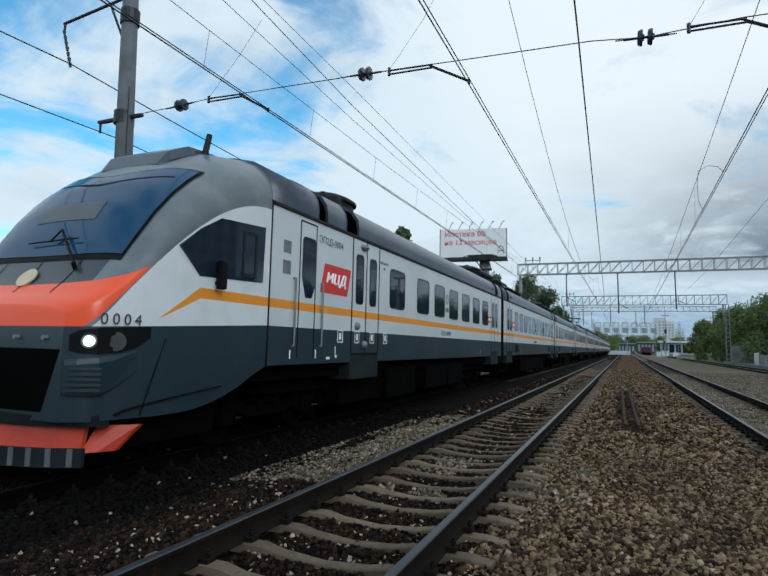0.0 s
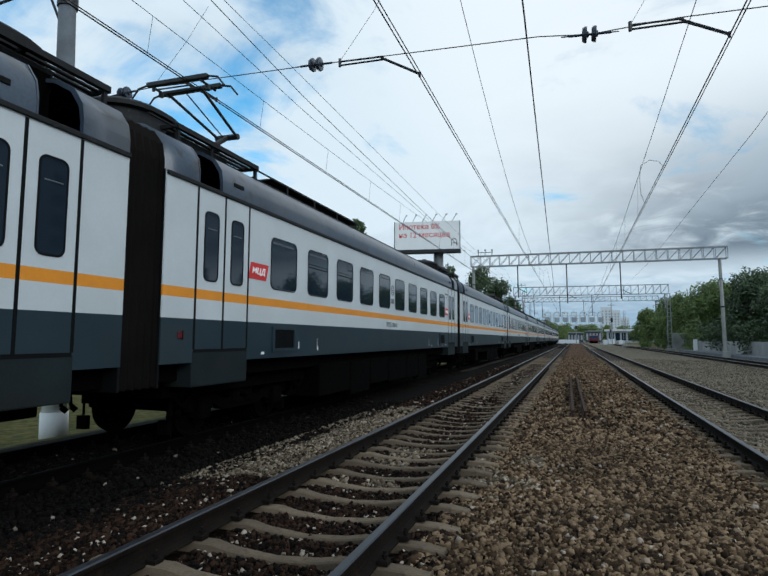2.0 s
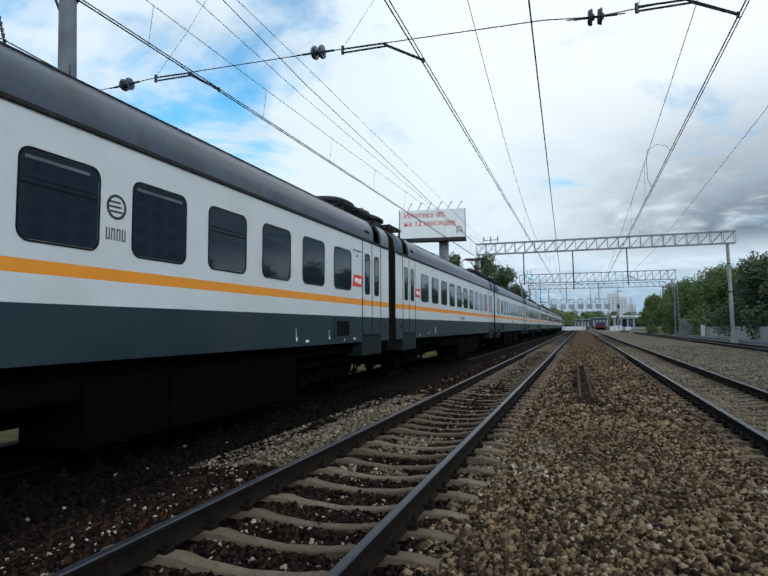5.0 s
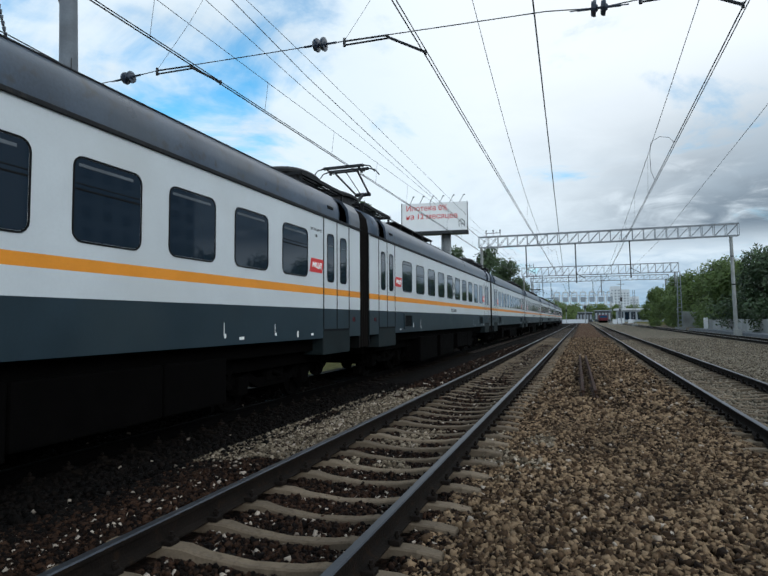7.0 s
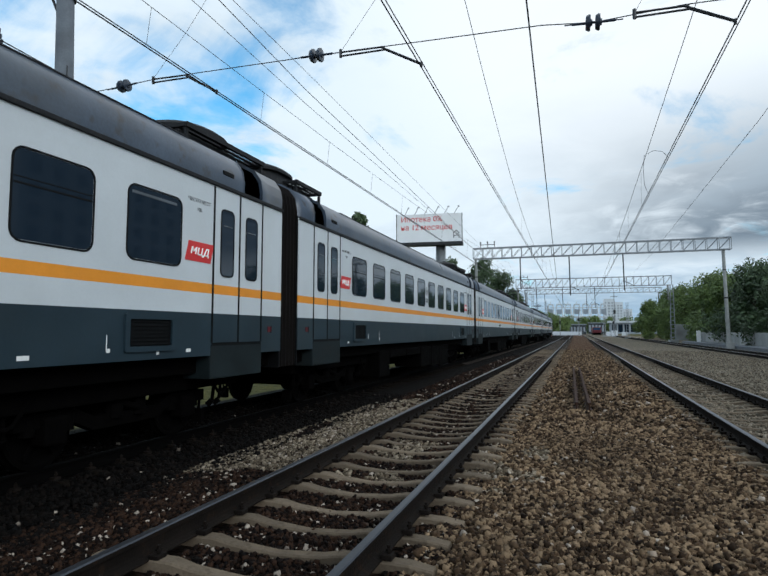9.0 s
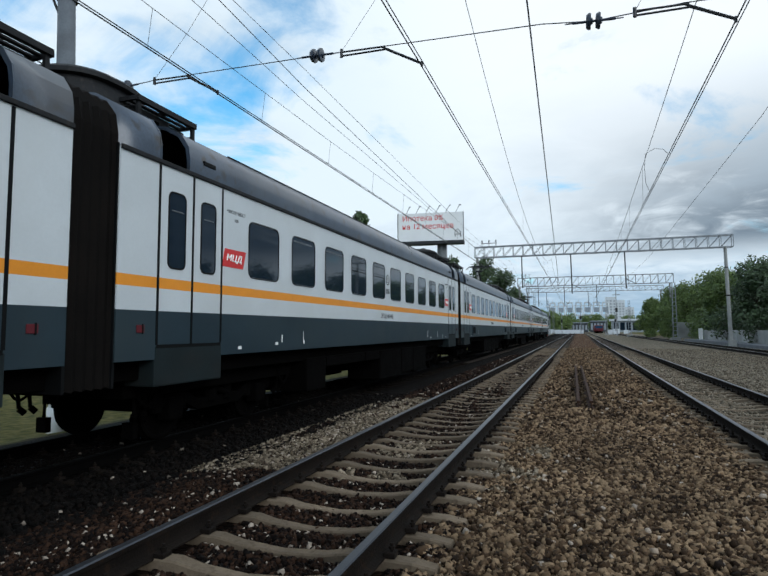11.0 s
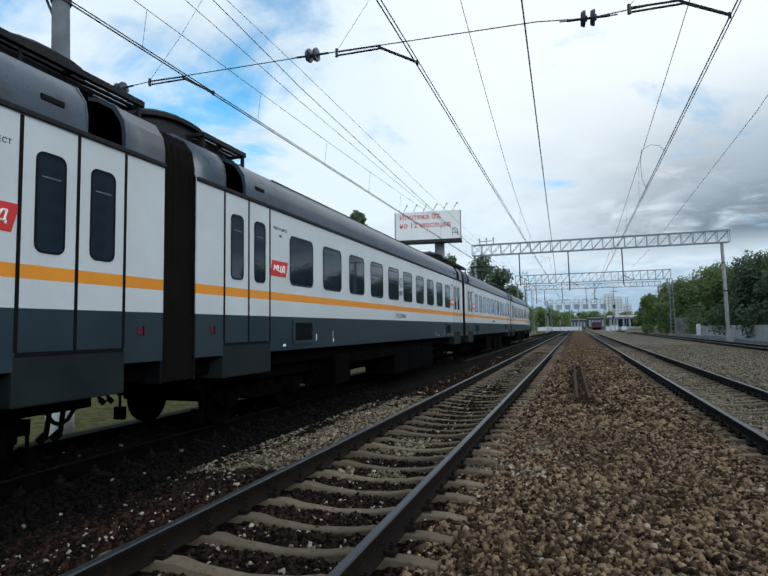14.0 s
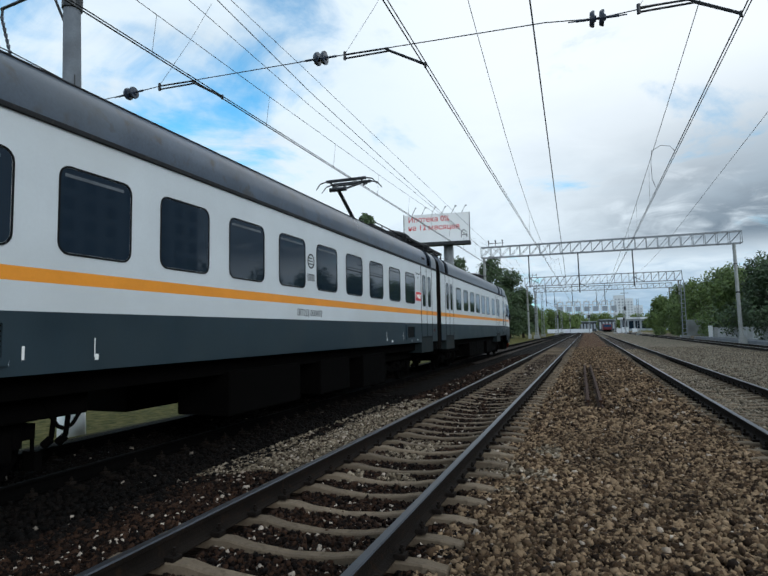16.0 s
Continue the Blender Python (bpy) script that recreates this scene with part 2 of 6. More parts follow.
M = {
    "ground": ground_material(),
    "ballast": stones_material("ballast_stones", (0.011, 0.0066, 0.0042), (0.078, 0.048, 0.027), (0.240, 0.166, 0.100), 0.016),
    # Oily stone whose near-black tone also holds the shade under the train.
    "shaded_oily_ballast": stones_material("oily_ballast_stones", (0.001, 0.0008, 0.0006), (0.0025, 0.0018, 0.0014), (0.006, 0.0042, 0.0032), 0.005),
    # Stained stone, its colour lowered further for shade next to the train.
    "stained_shaded_ballast": stones_material("stained_ballast_stones", (0.0018, 0.0010, 0.0007), (0.0085, 0.0043, 0.0026), (0.036, 0.0185, 0.011), 0.034),
    "grit": stones_material("grey_grit_stones", (0.076, 0.063, 0.046), (0.148, 0.124, 0.091), (0.25, 0.21, 0.16), 0.012),
    "pale_ballast": stones_material("pale_ballast_stones", (0.045, 0.034, 0.023), (0.130, 0.102, 0.070), (0.27, 0.222, 0.162), 0.05),
    "white_paint": material("white_train_paint", (0.605, 0.645, 0.67), 0.32, 0, 0.05, 1.3, 30, 0.03, dirt=(0.55, 0.575, 0.58)),
    "grey_paint": material("dark_grey_train_paint", (0.018, 0.034, 0.046), 0.38, 0, 0.16, 1.5, 30, 0.03, dirt=(0.028, 0.042, 0.049)),
    "roof_paint": material("grey_roof_paint", (0.048, 0.067, 0.099), 0.30, 0, 0.33, 1.2, 25, 0.05, spots=(0.033, 0.031, 0.030), dirt=(0.078, 0.090, 0.105)),
    "roof_dust": material("dusty_roof_top", (0.030, 0.028, 0.028), 0.6, 0, 0.4, 1.0, 25, 0.05, dirt=(0.018, 0.016, 0.015), spec=0.25),
    "orange_paint": material("orange_stripe_paint", (0.80, 0.30, 0.025), 0.4, 0, 0.06, 2, 30, 0.02),
    "dull_red": material("dull_red_paint", (0.10, 0.008, 0.014), 0.5, 0, 0.1, 2, 30, 0.02),
    "red_orange": material("red_orange_front_paint", (0.90, 0.095, 0.025), 0.33, 0, 0.06, 2, 30, 0.02),
    # Darker copy of the front's red-orange, with the plough's shadow in the colour.
    "plough_red": material("shaded_red_plough_paint", (0.52, 0.050, 0.022), 0.5, 0, 0.15, 3, 30, 0.05, dirt=(0.30, 0.035, 0.02)),
    "red": material("red_sign_paint", (0.62, 0.035, 0.035), 0.45, 0, 0.06, 3, 30, 0.02),
    "white_mark": material("white_lettering", (0.82, 0.82, 0.80), 0.5, 0, 0.04, 4, 40, 0),
    "black_mark": material("black_lettering", (0.03, 0.033, 0.036), 0.5, 0, 0.1, 4, 40, 0),
    "rubber": material("black_rubber", (0.004, 0.0045, 0.005), 0.6, 0, 0.2, 5, 60, 0.1, spec=0.15),
    "bellows": material("worn_black_bellows", (0.0055, 0.0045, 0.004), 0.8, 0, 0.4, 1.5, 20, 0.2, dirt=(0.010, 0.0075, 0.006), spec=0.08),
    "grimy_skirt": material("grimy_dark_skirt_paint", (0.0105, 0.0175, 0.0195), 0.6, 0, 0.3, 2.0, 30, 0.1, dirt=(0.016, 0.017, 0.016), spec=0.25),
    # Grime made near black: the shade below the cars is in this colour.
    "underframe": material("shaded_underframe_grime", (0.0022, 0.002, 0.0019), 0.85, 0, 0.3, 4, 50, 0.3, spec=0.03),
    "roof_gear": material("sooty_roof_gear", (0.014, 0.015, 0.017), 0.65, 0.0, 0.3, 4, 40, 0.2, spots=(0.028, 0.026, 0.024), spec=0.25),
    "steel_dark": material("dark_steel", (0.045, 0.047, 0.05), 0.5, 0.7, 0.3, 5, 60, 0.1),
    "rail_top": material("worn_rail_head", (0.060, 0.066, 0.078), 0.38, 0.8, 0.2, 3, 40, 0.05),
    # Rail head painted black for the shade below the train.
    "rail_shaded": material("shaded_rail_head", (0.004, 0.004, 0.004), 0.9, 0.0, 0.3, 3, 40, 0.05, spec=0.04),
    "rail_web": material("rusty_rail_web", (0.010, 0.0075, 0.006), 0.85, 0.0, 0.3, 4, 50, 0.3, spots=(0.018, 0.011, 0.007), spec=0.1),
    "concrete": material("weathered_concrete", (0.155, 0.120, 0.084), 0.9, 0, 0.22, 4, 45, 0.4, spots=(0.090, 0.068, 0.047), random_tint=0.22, spec=0.15),
    # Dark copy of the concrete: shade under the train put into the colour.
    "shaded_concrete": material("shaded_sleeper_concrete", (0.011, 0.0085, 0.0065), 0.95, 0, 0.3, 4, 45, 0.4, random_tint=0.2, spec=0.08),
    "far_sleeper": material("dusty_far_sleepers", (0.075, 0.060, 0.048), 0.9, 0, 0.3, 4, 45, 0.2),
    "mast": material("grey_mast_concrete", (0.125, 0.14, 0.16), 0.8, 0, 0.25, 2, 25, 0.3, dirt=(0.085, 0.09, 0.10)),
    "galvanised": material("galvanised_steel", (0.22, 0.235, 0.245), 0.5, 0.4, 0.2, 4, 40, 0.1),
    "pale_steel": material("pale_galvanised_lattice", (0.27, 0.29, 0.31), 0.55, 0.2, 0.15, 4, 40, 0.1),
    "insulator": material("dark_glazed_insulator", (0.025, 0.035, 0.055), 0.22, 0, 0.1, 5, 30, 0),
    "wire": material("dark_wire", (0.03, 0.032, 0.035), 0.55, 0.5, 0.2, 3, 30, 0),
    "wall": material("pale_concrete_wall", (0.30, 0.31, 0.30), 0.85, 0, 0.2, 1, 20, 0.2, dirt=(0.19, 0.19, 0.18)),
    "bark": material("tree_bark", (0.06, 0.045, 0.035), 0.9, 0, 0.3, 5, 40, 0.5),
    "leaf": material("green_leaves", (0.085, 0.155, 0.033), 0.65, 0, 0.45, 0.9, 9, 0, tint2=(0.165, 0.235, 0.053)),
    "leaf_dark": material("dark_green_leaves", (0.036, 0.073, 0.026), 0.65, 0, 0.4, 0.9, 9, 0, tint2=(0.066, 0.112, 0.037)),
    "board_white": material("billboard_sheet", (0.86, 0.87, 0.88), 0.6, 0, 0.03, 0.5, 10, 0),
    "far_white": material("distant_white_walls", (0.62, 0.66, 0.70), 0.8, 0, 0.08, 0.1, 2, 0),
    "far_grey": material("distant_grey_walls", (0.30, 0.34, 0.38), 0.8, 0, 0.12, 0.1, 2, 0),
    "shed": material("dark_shed_walls", (0.050, 0.060, 0.068), 0.8, 0, 0.25, 0.3, 4, 0),
    "far_hill": material("distant_wooded_hill", (0.10, 0.15, 0.19), 0.9, 0, 0.2, 0.03, 0.3, 0),
    "loose_rail": material("rusty_loose_rail", (0.046, 0.025, 0.018), 0.9, 0.0, 0.3, 3, 40, 0.3, spots=(0.040, 0.022, 0.014), spec=0.15),
    # Pale grey for the windscreen's painted bright patch and the window bars.
    "glass_mark": material("pale_grey_glass_mark", (0.10, 0.115, 0.13), 0.5, 0, 0.2, 3, 30, 0.05),
    "lamp_glow": glow_material("lit_headlamp", (1.0, 0.97, 0.9), 9.0),
    "cream": material("cream_emblem", (0.62, 0.52, 0.36), 0.5, 0, 0.08, 6, 40, 0),
}


def glass_material(name, color, rough, spec=0.5):
    m = bpy.data.materials.new(name)
    m.use_nodes = True
    b = m.node_tree.nodes["Principled BSDF"]
    b.inputs["Base Color"].default_value = (*color, 1)
    b.inputs["Roughness"].default_value = rough
    b.inputs["IOR"].default_value = 1.5
    b.inputs["Specular IOR Level"].default_value = spec
    return m


M["glass"] = glass_material("dark_tinted_glass", (0.011, 0.020, 0.033), 0.03, 0.45)
# Blue base colour stands in for blue sky mirrored in the windscreen.
M["windscreen"] = glass_material("painted_sky_windscreen", (0.014, 0.060, 0.130), 0.04, 0.25)


# ---------------------------------------------------------------- builders
def part(name, bm, mat, parent=None, label="", smooth=False):
    me = bpy.data.meshes.new(name)
    bm.normal_update()
    bm.to_mesh(me)
    bm.free()
    for mm in (mat if isinstance(mat, (list, tuple)) else [mat]):
        me.materials.append(mm)
    if smooth:
        for p in me.polygons:
            p.use_smooth = True
    ob = new(name, me)
    if parent:
        ob.parent = parent
    if label:
        ob["label"] = label
    return ob


def share(name, src, parent, m):
    """One more part on the same mesh."""
    ob = new(name, src.data)
    ob.parent = parent
    ob.matrix_basis = m
    if "label" in src:
        ob["label"] = src["label"]
    return ob


def box(bm, x0, x1, y0, y1, z0, z1, bevel=0.0, mi=0):
    r = bmesh.ops.create_cube(bm, size=1)
    bmesh.ops.transform(bm, matrix=Matrix.LocRotScale(((x0 + x1) / 2, (y0 + y1) / 2, (z0 + z1) / 2), None, (abs(x1 - x0), abs(y1 - y0), abs(z1 - z0))), verts=r["verts"])
    fs = list({f for v in r["verts"] for f in v.link_faces})
    for f in fs:
        f.material_index = mi
    if bevel:
        es = list({e for v in r["verts"] for e in v.link_edges})
        bmesh.ops.bevel(bm, geom=es, offset=bevel, segments=2, affect="EDGES", profile=0.6, material=mi)


def rod(bm, p, q, r, n=8, r2=None, caps=True):
    p, q = Vector(p), Vector(q)
    m = Matrix.Translation((p + q) / 2) @ (q - p).to_track_quat("Z", "Y").to_matrix().to_4x4()
    bmesh.ops.create_cone(bm, cap_ends=caps, segments=n, radius1=r, radius2=r if r2 is None else r2, depth=(q - p).length, matrix=m)


def B():
    return bmesh.new()


def lofted(bm, rings, close=True, cap=True, mi=0):
    """Skin over rings of equal count."""
    vs = [[bm.verts.new(p) for p in r] for r in rings]
    n = len(vs[0])
    for a, b in zip(vs, vs[1:]):
        for i in range(n if close else n - 1):
            f = bm.faces.new((a[i], a[(i + 1) % n], b[(i + 1) % n], b[i]))
            f.material_index = mi
    if cap and close:
        bm.faces.new(vs[0][::-1]).material_index = mi
        bm.faces.new(vs[-1]).material_index = mi
    return vs


def rounded(w, h, r, n=5):
    """Outline of a rounded rectangle round the origin."""
    out = []
    for cx, cy, a0 in ((w / 2 - r, h / 2 - r, 0), (-w / 2 + r, h / 2 - r, 90), (-w / 2 + r, -h / 2 + r, 180), (w / 2 - r, -h / 2 + r, 270)):
        for i in range(n):
            a = radians(a0 + 90 * i / (n - 1))
            out.append((cx + r * math.cos(a), cy + r * math.sin(a)))
    return out


def plate(bm, pts, x0, x1, mi=0):
    """A flat outline in (y, z), from x0 out to x1."""
    lofted(bm, [[(x0, y, z) for y, z in pts], [(x1, y, z) for y, z in pts]], mi=mi)


def ring_frame(bm, outer, inner, x0, x1):
    n = len(outer)
    a = [bm.verts.new((x1, *p)) for p in outer]
    b = [bm.verts.new((x1, *p)) for p in inner]
    c = [bm.verts.new((x0, *p)) for p in outer]
    d = [bm.verts.new((x0, *p)) for p in inner]
    for i in range(n):
        j = (i + 1) % n
        bm.faces.new((a[i], a[j], b[j], b[i]))
        bm.faces.new((c[i], c[j], a[j], a[i]))
        bm.faces.new((b[i], b[j], d[j], d[i]))


def words(name, text, size, mat, parent, m, shear=0.0, squeeze=1.0, bold=0.0):
    """Lettering as a thin mesh, with the built-in font."""
    cu = bpy.data.curves.new(name, "FONT")
    cu.body, cu.size, cu.extrude, cu.shear, cu.offset = text, size, 0.002, shear, bold * size
    tmp = bpy.data.objects.new(name, cu)
    scene.collection.objects.link(tmp)
    dg = bpy.context.evaluated_depsgraph_get()
    me = bpy.data.meshes.new_from_object(tmp.evaluated_get(dg))
    bpy.data.objects.remove(tmp)
    bpy.data.curves.remove(cu)
    me.name = name
    me.transform(Matrix.Diagonal((squeeze, 1, 1, 1)))
    me.materials.clear()
    me.materials.append(mat)
    ob = new(name, me)
    ob.parent = parent
    ob.matrix_basis = m
    return ob


SIDE = Matrix(((0, 0, 1, 0), (1, 0, 0, 0), (0, 1, 0, 0), (0, 0, 0, 1)))  # text plane onto the +x side, reading along +y


# ---------------------------------------------------------------- ground and tracks
ZT = -0.22                      # rail top of the train's track
TRACKS = {"near": (-0.795, 0.0), "train": (-5.735, ZT), "right": (4.565, 0.0), "far_right": (13.4, -0.05)}


def bed(x, y=0.0):
    """Height of the ballast across the tracks."""
    pts = ((-40, -0.75), (-9.5, -0.72), (-8.2, -0.52), (-7.2, -0.42), (-4.3, -0.42), (-3.3, -0.36), (-2.4, -0.23), (-1.6, -0.245), (-0.8, -0.265), (0.0, -0.255),
           (0.42, -0.25), (0.6, -0.225), (1.4, -0.22), (2.7, -0.22), (3.38, -0.20), (3.55, -0.245), (5.6, -0.245), (5.9, -0.21), (7.0, -0.22), (12.0, -0.25), (15.2, -0.22), (18, 0.05), (40, 0.1))
    for (a, za), (b, zb) in zip(pts, pts[1:]):
        if x <= b:
            k = min(1, max(0, (x - a) / (b - a)))
            return za + (zb - za) * k
    return pts[-1][1]


def make_ground():
    xs = [-2500, -900, -300, -120, -60, -30, -20, -14] + [v * 0.25 for v in range(-48, 80)] + [22, 26, 32, 45, 70, 150, 400, 1000, 2500]
    ys = [-400, -120, -50, -20, -8] + [v * 0.3 for v in range(-10, 90)] + [28, 30, 33, 37, 42, 48, 56, 66, 80, 100, 130, 180, 260, 400, 700, 1300, 2600]
    bm = B()
    rows = []
    for y in ys:
        rows.append([bm.verts.new((x, y, bed(x) - 0.012 + 0.02 * noise.noise(Vector((x * 1.3, y * 1.3, 0))) * (1 if abs(x) < 20 and -8 < y < 60 else 0))) for x in xs])
    for a, b in zip(rows, rows[1:]):
        for i in range(len(xs) - 1):
            bm.faces.new((a[i], a[i + 1], b[i + 1], b[i]))
    tagged(part("ground", bm, M["ground"], smooth=True), "brown ballast, grey grit and dry grass along the railway", "ground", kind="structure")


make_ground()
RAIL = [(-0.075, -0.18), (0.075, -0.18), (0.075, -0.168), (0.018, -0.148), (0.010, -0.12), (0.010, -0.055), (0.036, -0.040), (0.037, -0.010), (0.028, 0.0),
        (-0.028, 0.0), (-0.037, -0.010), (-0.036, -0.040), (-0.010, -0.055), (-0.010, -0.12), (-0.018, -0.148), (-0.075, -0.168)]


def rail_mesh(bm, x, z, y0, y1):
    vs = lofted(bm, [[(x + a, y0, z + c) for a, c in RAIL], [(x + a, y1, z + c) for a, c in RAIL]])
    bm.faces.ensure_lookup_table()
    for i in (7, 8, 9):
        bm.faces[len(bm.faces) - 18 + i].material_index = 1


def sleeper_mesh():
    """A prestressed sleeper: high rail seats, sunk middle, tapered ends."""
    bm = B()
    st = [(-1.27, -0.235, 0.050), (-1.25, -0.195, 0.062), (-1.08, -0.172, 0.068), (-0.55, -0.168, 0.070), (-0.38, -0.20, 0.062), (0.0, -0.225, 0.055),
          (0.38, -0.20, 0.062), (0.55, -0.168, 0.070), (1.08, -0.172, 0.068), (1.25, -0.195, 0.062), (1.27, -0.235, 0.050)]
    rings = []
    for x, z, h in st:
        rings.append([(x, -h - 0.015, -0.33), (x, h + 0.015, -0.33), (x, h, z - 0.012), (x, h - 0.014, z), (x, -h + 0.014, z), (x, -h, z - 0.012)])
    lofted(bm, rings)
    return bm


def clip_mesh():
    bm = B()
    for s in (-1, 1):
        box(bm, s * 0.06, s * 0.15, -0.05, 0.05, -0.175, -0.135, 0.008)
        rod(bm, (s * 0.115, 0, -0.15), (s * 0.115, 0, -0.075), 0.014, 6)
        rod(bm, (s * 0.115, 0, -0.118), (s * 0.115, 0, -0.098), 0.024, 6)
    return bm


def make_tracks():
    first = {}
    for key, label in (("near", "railway track with dark worn rails on concrete sleepers"), ("right", "railway track beside the grey grit strip"),
                       ("train", "railway track under the passing train"), ("far_right", "siding by the low concrete wall")):
        cx, z = TRACKS[key]
        tr = tagged(new("railway_track"), label, "railway track", kind="structure")
        y_end = 420 if key != "far_right" else 300
        for s in (-0.795, 0.795):
            bm = B()
            # Web and head of the train's rails are blackened as its shade.
            rail_mesh(bm, cx + s, z, -30, y_end)
            part("rail", bm, [M["underframe" if key == "train" else "rail_web"], M["rail_shaded" if key == "train" else "rail_top"]], tr, "dark steel rail with a polished head")
        count = {"near": 100, "right": 90, "train": 60, "far_right": 0}[key]
        rng = random.Random(len(key))
        phase = {"near": 4.65 % 0.545, "right": 7.93 % 0.545, "train": 0.2, "far_right": 0.0}[key]
        far_bm = B()
        clips = B()
        for i in range(-3, 300):
            yy = phase + i * 0.545
            dz = rng.uniform(-0.02, 0.01)
            m = Matrix.Translation((cx + rng.uniform(-0.02, 0.02), yy + rng.uniform(-0.02, 0.02), z + dz - 0.004)) @ Matrix.Rotation(rng.uniform(-0.015, 0.015), 4, "Z")
            if 0 <= i < count:
                if (src := first.get(key == "train")) is None:
                    src = first[key == "train"] = part("sleeper", sleeper_mesh(), M["shaded_concrete" if key == "train" else "concrete"], tr)
                    src.matrix_basis = m
                else:
                    share("sleeper", src, tr, m)
            elif count and i < 200:
                box(far_bm, cx - 1.27, cx + 1.27, yy - 0.065, yy + 0.065, z - 0.3, z - 0.205)
            if count and i < 60:
                for s in (-0.795, 0.795):
                    c = clip_mesh()
                    bmesh.ops.translate(c, verts=c.verts, vec=(cx + s, yy, z))
                    tmp = bpy.data.meshes.new("tmp")
                    c.to_mesh(tmp)
                    c.free()
                    clips.from_mesh(tmp)
                    bpy.data.meshes.remove(tmp)
        if count:
            tagged(part("far_sleepers", far_bm, M["far_sleeper"], tr), kind="stuff")
            tagged(part("rail_clips", clips, M["rail_web"], tr), kind="stuff")
        else:
            far_bm.free()
            clips.free()


make_tracks()


def scatter(name, label, n, xr, yr, size, mat, keep, seed, power=1.0):
    """Broken stones as one mesh: six-sided chips knocked out of shape."""
    rng = np.random.default_rng(seed)
    base = 0.66 * np.array([(a, b, c) for c in (-1, 1) for b in (-1, 1) for a in (-1, 1)], float)
    quads = ((0, 2, 3, 1), (4, 5, 7, 6), (0, 1, 5, 4), (2, 6, 7, 3), (0, 4, 6, 2), (1, 3, 7, 5))
    tri = np.array([t for a, b, c, d in quads for t in ((a, b, c), (a, c, d))])
    x = rng.uniform(*xr, n)
    y = yr[0] + (yr[1] - yr[0]) * rng.uniform(0, 1, n) ** power
    ok = np.array([keep(a, b) for a, b in zip(x, y)])
    x, y = x[ok], y[ok]
    n = len(x)
    s = rng.uniform(size[0], size[1], n)
    z = np.array([bed(a) for a in x]) + s * rng.uniform(-0.25, 0.45, n)
    v = base[None] * rng.uniform(0.55, 1.25, (n, 8, 3)) * s[:, None, None] * rng.uniform(0.45, 1.3, (n, 1, 3))
    ang = rng.uniform(0, 6.283, (3, n))
    for k, (i, j) in enumerate(((0, 1), (1, 2), (0, 2))):
        c, sn = np.cos(ang[k])[:, None], np.sin(ang[k])[:, None]
        a, b = v[:, :, i].copy(), v[:, :, j].copy()
        v[:, :, i], v[:, :, j] = a * c - b * sn, a * sn + b * c
    v += np.stack([x, y, z], 1)[:, None]
    f = (tri[None] + (np.arange(n) * 8)[:, None, None]).reshape(-1, 3)
    me = bpy.data.meshes.new(name)
    me.vertices.add(n * 8)
    me.vertices.foreach_set("co", v.reshape(-1))
    me.loops.add(len(f) * 3)
    me.loops.foreach_set("vertex_index", f.reshape(-1).astype(np.int32))
    me.polygons.add(len(f))
    me.polygons.foreach_set("loop_start", np.arange(0, len(f) * 3, 3, dtype=np.int32))
    me.update(calc_edges=True)
    me.materials.append(mat)
    return tagged(new(name, me), label, "ballast", kind="stuff")


def off_rails(x, y):
    for cx in (-0.795, 4.565, -5.735):
        if abs(abs(x - cx) - 0.795) < 0.10:
            return False
    return True


def heap(x, y):
    """Where fresh pale stone was tipped."""
    if -3.5 < x < -1.72 and 6.3 < y < 14:
        return noise.noise(Vector((x * 1.1, y * 0.5, 3))) > -0.42 - 0.3 * (x + 2.6) - 0.5 * max(0, 1 - abs(y - 9) / 2.5)
    if -1.5 < x < 1.05 and 6.2 < y < 8.8:
        return noise.noise(Vector((x * 1.7, y * 1.2, 9))) > 0.02
    return False


def brown_bed(x, y):
    return on_bed(x, y) and not (heap(x, y) and (x * 31.7 + y * 17.3) % 1.0 < 0.8)


def on_bed(x, y):
    """Stones lie off the rails and, mostly, off the sleeper tops."""
    if not off_rails(x, y):
        return False
    for cx, ph in ((-0.795, 4.65 % 0.545), (4.565, 7.93 % 0.545)):
        if abs(x - cx) < 1.36:
            k = abs((y - ph + 0.2725) % 0.545 - 0.2725)
            u = abs(x - cx)
            if k < 0.070 and u < 1.27 and (u < 0.66 or u > 0.93) and (x * 7.3 + y * 3.1) % 1.0 < (0.86 if u < 0.66 else 0.93):
                return False
    return True


scatter("ballast_stones", "brown broken-stone ballast between the two tracks", 48000, (0.22, 4.6), (2.2, 10.5), (0.019, 0.043), M["ballast"], lambda x, y: brown_bed(x, y) and x < 3.7 + 0.3 * noise.noise(Vector((x, y, 4))), 1, 1.15)
scatter("stained_ballast_stones", "stained ballast, darkened with painted shade, round the near rails", 48000, (-3.4, 0.42), (2.4, 12), (0.016, 0.034), M["stained_shaded_ballast"], brown_bed, 8, 1.15)
scatter("stained_ballast_stones", "stained ballast, darkened with painted shade, further along the rails", 16000, (-3.2, 0.25), (12, 40), (0.03, 0.06), M["stained_shaded_ballast"], brown_bed, 9, 1.3)
scatter("oily_ballast_stones", "oily ballast blackened with painted shade beside the train's track", 14000, (-7.2, -2.9), (3.0, 16), (0.024, 0.05), M["shaded_oily_ballast"], off_rails, 7, 1.1)
